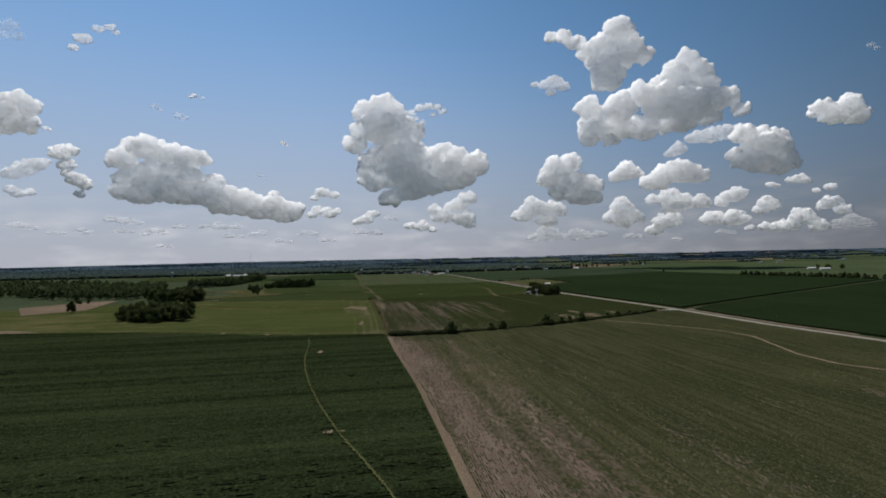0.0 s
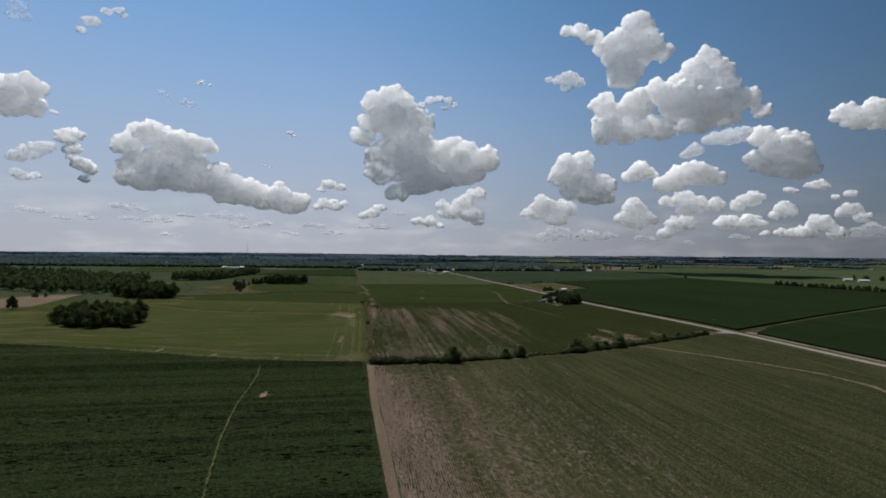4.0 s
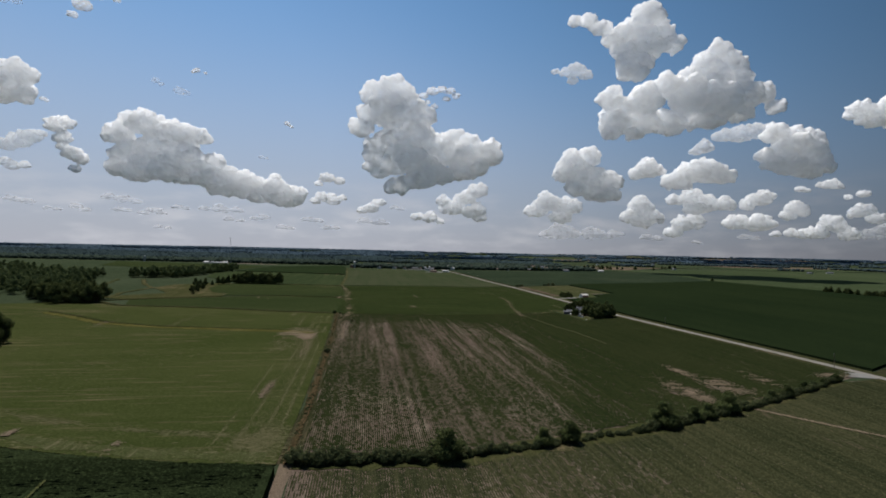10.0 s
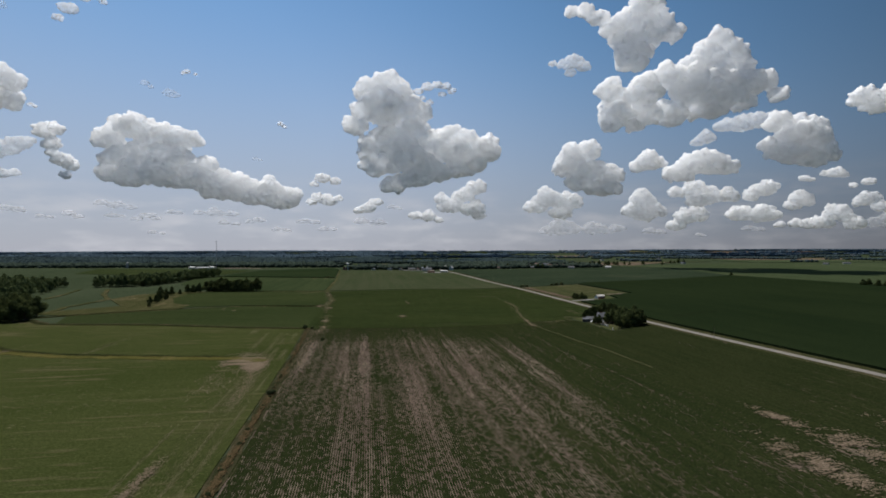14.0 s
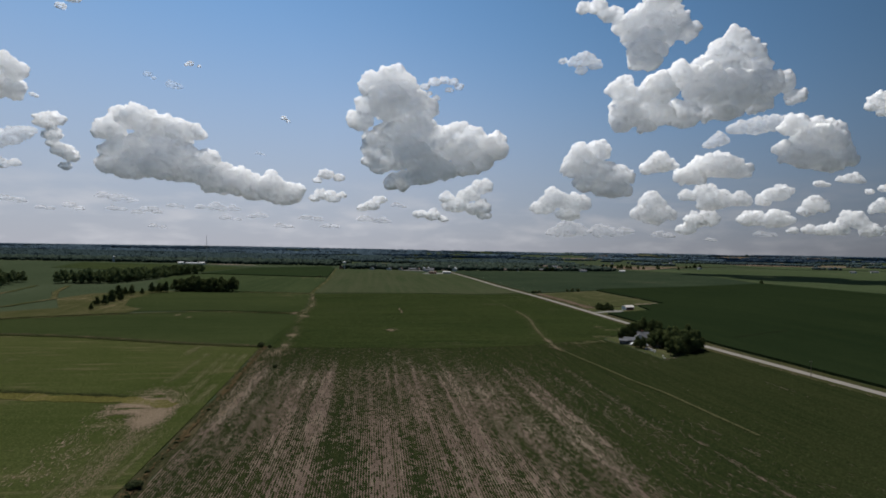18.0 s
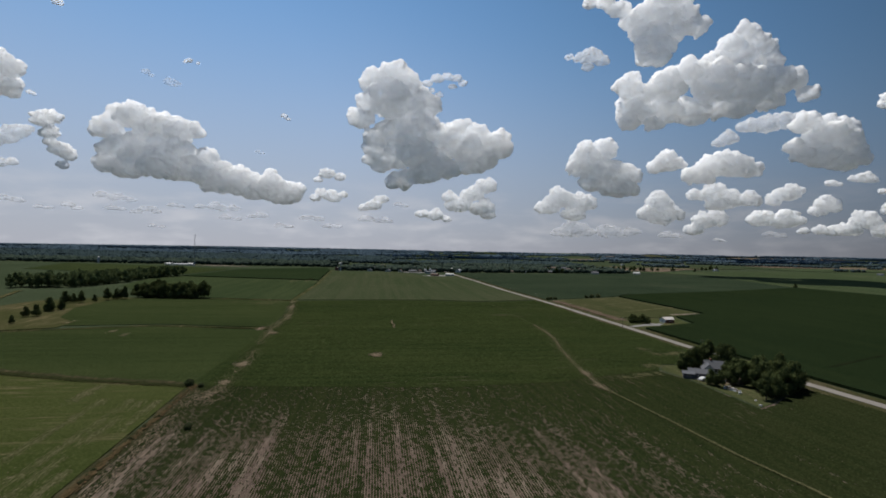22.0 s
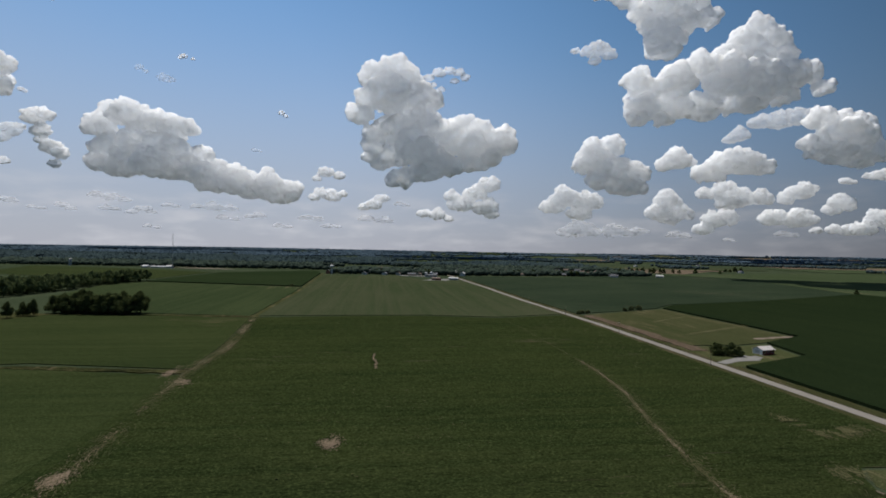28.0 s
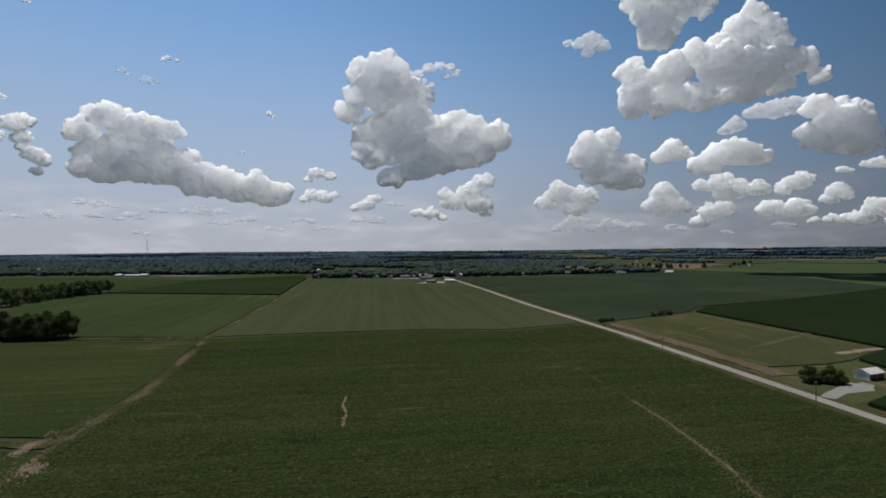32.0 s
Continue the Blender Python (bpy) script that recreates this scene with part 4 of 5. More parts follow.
def quad_mesh(name, co, quads, keep, material):
    """A smooth mesh of those quads whose corners are kept."""
    index = np.cumsum(keep) - 1
    q = index[quads[keep[quads[:, 0]]]].astype(np.int32)
    me = bpy.data.meshes.new(name)
    me.vertices.add(int(keep.sum()))
    me.vertices.foreach_set("co", co[keep].astype(np.float32).ravel())
    me.loops.add(q.size)
    me.loops.foreach_set("vertex_index", q.ravel())
    me.polygons.add(len(q))
    me.polygons.foreach_set("loop_start", np.arange(0, q.size, 4, dtype=np.int32))
    me.polygons.foreach_set("use_smooth", [True] * len(q))
    me.materials.append(material)
    me.update(calc_edges=True)
    return me


def cloud(y, lobes, label="white sunlit cumulus cloud with a grey base", sort=SOLID):
    """A cumulus: heaped lobes that bud smaller heads, which bud again, melted into one soft cauliflower body."""
    rng = random.Random(int(lobes[0][0] * 7 + y))
    big = max(r for x, z, r in lobes)
    puffs = []
    for x, z, r in lobes:
        c = Vector((x, y + rng.uniform(-0.4, 0.4) * r, z))
        puffs.append((c, r * 0.94))
        for _ in range(16 if r > 70 else 9):
            d = Vector((rng.gauss(0, 1), rng.gauss(-0.2, 0.9), rng.gauss(0.35, 0.75))).normalized()
            d.z = max(d.z, -0.25)
            r2 = r * rng.uniform(0.24, 0.55)
            c2 = c + d * (r * 1.0 - r2 * 0.62)
            puffs.append((c2, r2))
            for _ in range(8 if r2 > 22 else 0):
                e = (d * 0.8 + Vector((rng.gauss(0, 1), rng.gauss(0, 1), rng.gauss(0.2, 1)))).normalized()
                r3 = r2 * rng.uniform(0.25, 0.5)
                puffs.append((c2 + e * (r2 - r3 * 0.35), r3))
    verts, faces, base = [], [], 0
    for c, r in puffs:
        v, f = BALLS[3 if r > 40 else 2]
        v = v * r * np.array((rng.uniform(1.0, 1.25), 1.0, rng.uniform(0.85, 1.0)))
        v = np.where(v[:, 2:] < 0, v * np.array((1, 1, 0.7)), v)
        verts.append(v * (np.array((1.9, 1, 0.6)) if sort is MILKY else np.array((1.2, 1, 0.85)) if sort in (THIN, WISP, FAR) else 1.0) + np.array(c))
        faces.append(f + base)
        base += len(v)
    voxel = max(4.4, min(6.6, big / 17))
    co, no, quads = melted(np.concatenate(verts).tolist(), np.concatenate(faces).tolist(), voxel, 7)
    swell = np.array([noise.noise(Vector(p) / (big * 0.5)) * 0.14 + noise.noise(Vector(p) / (big * 0.18)) * 0.05 for p in co]) * big
    grain = np.array([noise.noise(Vector(p) / (voxel * 3.2)) for p in co]) * voxel * 0.35
    co = co + no * (swell + grain)[:, None]
    kept = pieces_of(len(co), quads)
    ob = tagged(new("cloud", quad_mesh("cloud", co, quads, kept[0], sort)), label, "cloud", "clouds")
    for rest in kept[1:]:
        new("puff", quad_mesh("puff", co, quads, rest, sort)).parent = ob
    return ob


cloud(3880, [(-2480, 850, 96), (-2390, 940, 78), (-2290, 920, 108), (-2170, 870, 108), (-2070, 870, 102), (-1940, 840, 102), (-1860, 830, 70), (-2240, 760, 94), (-2070, 740, 86), (-2470, 600, 86), (-2320, 570, 108), (-2100, 580, 124), (-1950, 580, 132), (-1800, 550, 132), (-1670, 490, 124), (-1530, 470, 116), (-1420, 440, 108), (-1280, 430, 112), (-1190, 410, 102), (-1750, 660, 70), (-2410, 710, 94), (-2500, 700, 56), (-2250, 660, 108), (-2100, 680, 96), (-1940, 700, 92), (-2020, 640, 94)], "long white cumulus with a sloping grey underside")
cloud(3380, [(-390, 1070, 76), (-490, 1010, 88), (-330, 1000, 104), (-520, 900, 80), (-390, 890, 128), (-230, 880, 104), (-270, 750, 140), (-400, 700, 98), (-570, 800, 70), (-250, 610, 128), (-70, 660, 116), (80, 640, 122), (200, 650, 104), (250, 710, 50), (-380, 570, 76), (-120, 530, 86), (70, 540, 78), (180, 560, 60), (-340, 440, 68), (-510, 560, 46), (-210, 480, 76), (-450, 530, 60), (-480, 680, 76), (-490, 620, 68), (-190, 490, 72), (-40, 500, 60), (0, 750, 64), (120, 730, 58)], "towering white cumulus with a grey shaded middle")
cloud(3400, [(-190, 1030, 28), (-130, 1060, 34), (-70, 1070, 30), (-20, 1060, 30), (20, 1030, 26), (-40, 1010, 22), (-120, 960, 22), (-160, 990, 18), (-10, 910, 10), (10, 860, 10)], "ragged wisp of white cloud torn from a tower", sort=THIN)
cloud(4300, [(110, 460, 74), (210, 520, 74), (10, 380, 84), (180, 360, 84), (-60, 440, 54), (240, 310, 48)], sort=FAR)
cloud(4400, [(-280, 320, 48), (-180, 310, 56), (-90, 280, 36)], sort=FAR)
cloud(4400, [(-680, 380, 58), (-610, 430, 48), (-750, 360, 40)], sort=FAR)
cloud(4400, [(-470, 390, 26), (-420, 380, 20), (-730, 270, 38), (-590, 260, 38)], sort=MILKY)
cloud(3750, [(1880, 1490, 80), (1790, 1390, 94), (1960, 1400, 84), (1690, 1290, 88), (1860, 1270, 146), (2020, 1290, 104), (1510, 1200, 108), (1670, 1120, 150), (1840, 1090, 150), (2020, 1160, 124), (2160, 1180, 92), (2260, 1090, 62), (1330, 1100, 122), (1130, 1120, 92), (1180, 970, 116), (1360, 960, 104), (1540, 960, 104), (1120, 900, 68), (1270, 880, 58), (1780, 1000, 108), (2020, 1050, 84)], "large bright white cumulus with a pale grey base")
cloud(3560, [(1280, 1600, 102), (1270, 1490, 98), (1330, 1430, 78), (1380, 1530, 94), (1170, 1510, 102), (1460, 1450, 74), (1190, 1380, 86), (1210, 1240, 72), (980, 1535, 56), (900, 1590, 54), (810, 1600, 44), (1060, 1470, 62), (1110, 1420, 60), (940, 1560, 50), (1160, 1310, 76), (1250, 1310, 70), (1150, 1240, 62), (1230, 1400, 84)], "ragged white cloud high over the fields")
cloud(3690, [(850, 1310, 66), (920, 1280, 44), (780, 1300, 40), (710, 1300, 26), (830, 1240, 34)], sort=THIN)
cloud(4000, [(940, 700, 118), (1040, 760, 76), (870, 640, 90), (1070, 590, 118), (1180, 570, 94), (1110, 500, 108), (950, 530, 90), (1220, 490, 68)])
cloud(4000, [(2410, 960, 84), (2570, 860, 142), (2710, 890, 116), (2760, 750, 106), (2520, 740, 116), (2660, 700, 98), (2360, 800, 66), (2390, 740, 76)])
cloud(4200, [(2140, 990, 68), (2260, 990, 76), (2380, 1020, 72), (1990, 890, 60), (1930, 860, 42), (2490, 1060, 46)], sort=THIN)
cloud(4200, [(1550, 710, 90), (1470, 680, 62), (1640, 710, 56)])
cloud(4200, [(1920, 690, 108), (2070, 690, 118), (1800, 630, 100), (2170, 660, 70), (1970, 760, 62)])
cloud(4400, [(2000, 520, 82), (1870, 490, 60), (2130, 460, 90), (2280, 460, 72), (2020, 430, 82)], sort=FAR)
cloud(4400, [(2540, 510, 80), (2650, 550, 52), (2470, 460, 56)], sort=FAR)
cloud(4400, [(2860, 440, 72), (2810, 390, 60), (2930, 410, 46)], sort=FAR)
cloud(4500, [(2450, 320, 78), (2610, 310, 88), (2370, 320, 52), (2720, 320, 52)], sort=FAR)
cloud(4500, [(1620, 440, 92), (1540, 350, 84), (1730, 350, 74), (1650, 320, 84)], sort=FAR)
cloud(4600, [(2040, 310, 86), (2130, 320, 76), (1940, 230, 62)], sort=FAR)
cloud(4500, [(830, 450, 102), (1000, 420, 92), (730, 390, 76), (940, 340, 80)], sort=FAR)
cloud(4600, [(940, 210, 80), (1050, 210, 56), (860, 190, 48)], sort=MILKY)
cloud(4600, [(1250, 210, 66), (1440, 210, 48), (1340, 190, 48)], sort=MILKY)
cloud(4500, [(3220, 330, 82), (3120, 250, 74), (3300, 290, 60), (3410, 240, 70)], sort=FAR)
cloud(4600, [(2970, 250, 54), (3080, 240, 54), (2840, 240, 40)], sort=FAR)
cloud(4400, [(3150, 650, 56), (3210, 640, 42), (3070, 650, 34)], sort=FAR)
cloud(4400, [(2900, 610, 38), (2940, 600, 28)], sort=FAR)
cloud(4300, [(3270, 1230, 86), (3220, 1200, 52), (3380, 1170, 96), (3500, 1230, 106), (3600, 1180, 96)])
cloud(4500, [(3450, 430, 70), (3530, 460, 60), (3610, 380, 66)], sort=FAR)
cloud(4500, [(3370, 560, 32), (3490, 590, 44)], sort=FAR)
cloud(4650, [(1740, 190, 42), (1820, 180, 34), (2600, 210, 38), (2680, 200, 30)], sort=MILKY)
cloud(4650, [(2170, 160, 24), (2210, 150, 18)], sort=MILKY)
cloud(4600, [(3650, 250, 60), (3760, 280, 70), (3860, 250, 60)], sort=MILKY)
cloud(4000, [(-3350, 1340, 96), (-3280, 1300, 84), (-3340, 1180, 92), (-3450, 1280, 132), (-3250, 1330, 48), (-3540, 1220, 154)])
cloud(4000, [(-3030, 930, 70), (-2950, 950, 52), (-3000, 840, 62), (-2940, 730, 70), (-2860, 680, 52), (-2900, 610, 40), (-3000, 780, 44)])
cloud(4100, [(-3340, 870, 74), (-3440, 830, 70), (-3240, 890, 36), (-3540, 810, 70)], sort=THIN)
cloud(4100, [(-3230, 1170, 22), (-3210, 1160, 16)], sort=THIN)
cloud(4200, [(-3460, 660, 42), (-3550, 650, 46), (-3600, 680, 46)], sort=THIN)
cloud(4000, [(-1970, 1380, 24), (-1900, 1360, 14), (-2000, 1370, 14)], sort=THIN)
cloud(4000, [(-2290, 1300, 26), (-2240, 1270, 20)], sort=WISP)
cloud(4000, [(-1260, 980, 22), (-1230, 960, 16)], sort=THIN)
cloud(4200, [(-1530, 760, 20), (-1490, 750, 14)], sort=WISP)
cloud(4400, [(-1050, 630, 54), (-940, 600, 42), (-1120, 580, 34)], sort=FAR)
cloud(4500, [(-1120, 470, 50), (-1020, 450, 60), (-1170, 440, 38), (-940, 470, 38)], sort=FAR)
cloud(4680, [(-3930, 420, 42), (-3820, 400, 36), (-4020, 430, 38)], "small hazy white cloud low over the horizon", sort=MILKY)
cloud(4680, [(-3400, 370, 38), (-3310, 340, 32)], "small hazy white cloud low over the horizon", sort=MILKY)
cloud(4680, [(-3090, 460, 42), (-2950, 440, 46), (-2840, 420, 32)], "small hazy white cloud low over the horizon", sort=MILKY)
cloud(4680, [(-3000, 350, 36), (-2930, 340, 26)], "small hazy white cloud low over the horizon", sort=MILKY)
cloud(4680, [(-2690, 350, 46), (-2780, 320, 32), (-2610, 320, 26)], "small hazy white cloud low over the horizon", sort=MILKY)
cloud(4680, [(-2460, 380, 32), (-2390, 370, 24)], "small hazy white cloud low over the horizon", sort=MILKY)
cloud(4680, [(-2080, 370, 52), (-1940, 360, 42), (-2220, 370, 32)], "small hazy white cloud low over the horizon", sort=MILKY)
cloud(4680, [(-1690, 300, 38), (-1770, 290, 28)], "small hazy white cloud low over the horizon", sort=MILKY)
cloud(4680, [(-1280, 290, 40), (-1190, 280, 30)], "small hazy white cloud low over the horizon", sort=MILKY)
cloud(4680, [(-1110, 220, 32), (-1030, 220, 26)], "small hazy white cloud low over the horizon", sort=MILKY)
cloud(4680, [(-1520, 220, 32), (-1440, 210, 24)], "small hazy white cloud low over the horizon", sort=MILKY)
cloud(4680, [(-2640, 200, 26), (-2550, 190, 20)], "small hazy white cloud low over the horizon", sort=MILKY)
cloud(4680, [(-3650, 350, 28), (-3560, 340, 24)], "small hazy white cloud low over the horizon", sort=MILKY)
cloud(4680, [(-2000, 280, 32), (-1890, 270, 26)], "small hazy white cloud low over the horizon", sort=MILKY)
cloud(3800, [(-2700, 1760, 54), (-2590, 1840, 36), (-2780, 1700, 32), (-2500, 1850, 32), (-2460, 1810, 22)], "torn white wisp high in the sky", sort=THIN)
cloud(3800, [(-3260, 1870, 52), (-3210, 1800, 36), (-3320, 1820, 40)], "torn white wisp high in the sky", sort=WISP)
cloud(3800, [(-1990, 1160, 40), (-1930, 1140, 24)], "torn white wisp high in the sky", sort=WISP)
cloud(3800, [(3300, 1580, 28), (3350, 1560, 20)], "torn white wisp high in the sky", sort=WISP)

# unseen high overhead, added to shade the light fields to the north-east
cloud(2059, [(225, 1300, 60), (290, 1310, 50)])
cloud(1880, [(290, 1300, 75), (390, 1310, 90), (480, 1300, 70)])
cloud(2030, [(400, 1300, 60)])


# ---- trees and shrubs ----
def part(name, verts, faces, material, parent, label="", smooth_=False):
    ob = new(name, mesh_of(name, verts, faces, material, smooth_))
    ob.parent = parent
    if label:
        tagged(ob, label)
    return ob


def tube(a, b, ra, rb, sides=7):
    """A tapered limb between two points, as vertices and faces."""
    d = (b - a).normalized()
    u = d.orthogonal().normalized()
    w = d.cross(u)
    ring = [(math.cos(2 * math.pi * i / sides), math.sin(2 * math.pi * i / sides)) for i in range(sides)]
    verts = [tuple(a + (u * c + w * s) * ra) for c, s in ring] + [tuple(b + (u * c + w * s) * rb) for c, s in ring]
    faces = [(i, (i + 1) % sides, sides + (i + 1) % sides, sides + i) for i in range(sides)] + [tuple(range(sides, 2 * sides))]
    return verts, faces


def joined(pieces):
    verts, faces = [], []
    for v, f in pieces:
        k = len(verts)
        verts += v
        faces += [tuple(i + k for i in q) for q in f]
    return verts, faces


def foliage(lobes, leaves, size, rng, level=3):
    """Leaf sprays thickly set through and round a handful of lobes, over a knobbly inner mass."""
    pieces = []
    v, f = BALLS[level]
    for c, r, sq in lobes:
        body = []
        for q in v:
            d = Vector(q)
            g = r * (0.60 + 0.24 * noise.noise((c + d * r) * 1.1) + 0.12 * noise.noise((c + d * r) * 2.9))
            body.append((c.x + d.x * g, c.y + d.y * g, c.z + d.z * g * sq))
        pieces.append((body, [tuple(int(i) for i in t) for t in f]))
    total = sum(r * r for c, r, sq in lobes)
    verts, faces = [], []
    for c, r, sq in lobes:
        for _ in range(int(leaves * r * r / total)):
            d = Vector((rng.gauss(0, 1), rng.gauss(0, 1), rng.gauss(0.2, 1))).normalized()
            g = r * rng.uniform(0.55, 1.14)
            p = c + Vector((d.x * g, d.y * g, d.z * g * sq))
            u = (d.orthogonal().normalized() + Vector((rng.uniform(-1, 1), rng.uniform(-1, 1), rng.uniform(-1, 1))) * 0.7).normalized()
            w = (u.cross(d) + d * rng.uniform(-0.5, 0.5)).normalized()
            s = size * rng.uniform(0.6, 1.3)
            k = len(verts)
            verts += [tuple(p - u * s), tuple(p + w * s * 0.5), tuple(p + u * s - d * s * 0.4), tuple(p - w * s * 0.5)]
            faces.append((k, k + 1, k + 2, k + 3))
    pieces.append((verts, faces))
    return joined(pieces)


def tree(height, spread, seed, label, leaves=3600, leaf=0.48, slim=1.0, material=None, far=False):
    """A broadleaf: tapered trunk, forked limbs, and an uneven crown of leaf sprays."""
    rng = random.Random(seed)
    ob = new("tree")
    fork = height * 0.2
    limbs, lobes = [], []
    top = Vector((rng.uniform(-0.3, 0.3), rng.uniform(-0.3, 0.3), fork))
    trunk = joined([tube(Vector((0, 0, -0.3)), top, height * 0.030, height * 0.022), tube(top, Vector((top.x, top.y, height * 0.7)), height * 0.022, height * 0.008)])
    part("trunk", *trunk, M_TRUNK, ob)
    n = 6
    for i in range(n):
        a = 2 * math.pi * (i + rng.uniform(-0.3, 0.3)) / n
        reach = spread * rng.uniform(0.42, 0.68)
        tip = Vector((math.cos(a) * reach, math.sin(a) * reach, height * rng.uniform(0.26, 0.62)))
        limbs.append(tube(top, tip, height * 0.013, height * 0.004, 5))
        lobes.append((tip, spread * rng.uniform(0.40, 0.58), 0.9 * slim))
    lobes.append((Vector((rng.uniform(-0.4, 0.4), rng.uniform(-0.4, 0.4), height * 0.72)), spread * 0.56, slim))
    lobes.append((Vector((rng.uniform(-0.8, 0.8), rng.uniform(-0.8, 0.8), height * 0.86)), spread * 0.36, slim))
    part("limbs", *joined(limbs), M_TRUNK, ob)
    part("crown", *foliage(lobes, leaves, leaf, rng, 2 if far else 3), material or M_LEAF, ob)
    return tagged(ob, label, "tree")


def shrub(height, spread, seed, label, leaves=900, leaf=0.26):
    rng = random.Random(seed)
    ob = new("shrub")
    stems, lobes = [], []
    for i in range(5):
        a = 2 * math.pi * i / 5 + rng.uniform(-0.4, 0.4)
        tip = Vector((math.cos(a) * spread * 0.5, math.sin(a) * spread * 0.5, height * rng.uniform(0.35, 0.6)))
        stems.append(tube(Vector((0, 0, -0.2)), tip, 0.07, 0.03, 5))
        lobes.append((tip, spread * rng.uniform(0.42, 0.6), height / spread * rng.uniform(0.55, 0.75)))
    lobes.append((Vector((0, 0, height * 0.62)), spread * 0.55, height / spread * 0.66))
    part("stems", *joined(stems), M_TRUNK, ob)
    part("foliage", *foliage(lobes, leaves, leaf, rng), M_LEAF2, ob)
    return tagged(ob, label, "shrub")


def place(proto, x, y, s, rng, label="", group="", tall=1.0):
    m = Matrix.Translation((x, y, land_z(x, y))) @ Euler((0, 0, rng.uniform(0, 6.28))).to_matrix().to_4x4() @ Matrix.Diagonal((s, s, s * tall, 1))
    ob = copy_thing(proto, m)
    return tagged(ob, label, group=group)


TREES = [tree(14, 5.6, 11, "broad dark green deciduous tree"), tree(13, 6.0, 12, "rounded dark green deciduous tree"), tree(15, 5.0, 13, "tall dark green deciduous tree", slim=1.25), tree(12, 5.4, 14, "full-crowned dark green tree")]
SHRUBS = [shrub(4, 2.6, 21, "dense dark green hedgerow shrub"), shrub(3, 2.2, 22, "rounded green hedgerow shrub"), shrub(2, 1.7, 23, "low scrubby green shrub")]
FAR_TREES = []
for k_ in range(3):
    t_ = tree(14, 5.6, 31 + k_, "tree", 420, 0.85, 1.0 + 0.1 * k_, far=True)
    FAR_TREES.append([(np.array([v.co[:] for v in c.data.vertices]), [tuple(q.vertices) for q in c.data.polygons]) for c in t_.children])
    for c in list(t_.children) + [t_]:
        bpy.data.objects.remove(c)
HOMES = [(-336, 619), (-322, 626), (-308, 634), (-350, 628)]
for t0, (hx, hy) in zip(TREES, HOMES):
    t0.matrix_basis = Matrix.Translation((hx, hy, 0))
    tagged(t0, group="trees of a field grove")
for s0, (hx, hy) in zip(SHRUBS, [(-28, 319), (-20, 320), (-58, 450)]):
    s0.matrix_basis = Matrix.Translation((hx, hy, 0))
    tagged(s0, group="shrubs of the hedgerow")
RNG = random.Random(5)


def grove(outline, n, lo, hi, label, group, gap=6.0, joined_=False):
    """Trees scattered inside an outline, no two closer than gap."""
    xs, ys = [p[0] for p in outline], [p[1] for p in outline]
    done, tries = [], 0
    while len(done) < n and tries < n * 60:
        tries += 1
        x, y = RNG.uniform(min(xs), max(xs)), RNG.uniform(min(ys), max(ys))
        inside = False
        for (x0, y0), (x1, y1) in zip(outline, outline[1:] + outline[:1]):
            if (y0 > y) != (y1 > y) and x < (x1 - x0) * (y - y0) / (y1 - y0) + x0:
                inside = not inside
        if inside and all((x - a) ** 2 + (y - b) ** 2 > gap * gap for a, b in done):
            done.append((x, y))
            if not joined_:
                place(RNG.choice(TREES), x, y, RNG.uniform(lo, hi), RNG, label, group)
    if joined_:
        stand(done, lo, hi, label)


def stand(spots, lo, hi, label):
    """A wood too thick to count, one mesh of trunks and crowns."""
    verts, faces, base = [], [], 0
    for x, y in spots:
        proto = RNG.choice(FAR_TREES)
        s, a = RNG.uniform(lo, hi), RNG.uniform(0, 6.28)
        m = np.array(((math.cos(a), -math.sin(a), 0), (math.sin(a), math.cos(a), 0), (0, 0, 1))) * s
        for v, f in proto:
            verts.append(v @ m.T + np.array((x, y, 0)))
            faces += [tuple(i + base for i in q) for q in f]
            base += len(v)
    tagged(new("wood", mesh_of("wood", np.concatenate(verts).tolist(), faces, M_LEAF_WOOD)), label, "woodland", kind="stuff")


# the hedgerow: a few rounded trees, tall shrubs at its west end, low scrub between
for i in range(210):
    u = i / 209
    d = u * 240
    x, y = -33, 318
    for (x0, y0), (x1, y1) in zip(HEDGE, HEDGE[1:]):
        seg = math.hypot(x1 - x0, y1 - y0)
        if d <= seg:
            x, y = x0 + (x1 - x0) * d / seg, y0 + (y1 - y0) * d / seg
            break
        d -= seg
    else:
        continue
    tall = 1.0 if u < 0.15 else (0.75 if 0.42 < u < 0.66 else 0.68)
    if 0.3 < u < 0.42:
        tall = 0.5
    place(SHRUBS[i % 3], x + RNG.uniform(-0.8, 0.8), y + RNG.uniform(-1.2, 1.2), RNG.uniform(0.75, 1.15) * tall, RNG, group="shrubs of the hedgerow")
for x, y, s in ((4, 323, 0.62), (31, 334, 0.42), (39, 337, 0.50), (72, 352, 0.58), (84, 358, 0.40), (90, 361, 0.42), (100, 367, 0.56), (124, 382, 0.36), (134, 388.5, 0.40), (147, 397.5, 0.34), (160, 406, 0.30), (172, 414, 0.30)):
    place(TREES[1 if s > 0.5 else 3], x, y, s * 1.2, RNG, "low round tree standing in a hedgerow", "trees of the hedgerow", tall=0.85)
for i in range(80):
    y = RNG.uniform(335, 598)
    place(SHRUBS[2], line_x(y) + RNG.uniform(-0.5, 0.5), y, RNG.uniform(0.2, 0.42), RNG, "small weedy shrub on a fence row", "shrubs of the fence row")
for x, y, s in ((-89, 599, 0.75), (-84, 598, 0.5), (-66.5, 557, 0.5)):
    place(SHRUBS[0], x, y, s, RNG, "dark bush at the end of a fence row", "shrubs of the fence row")
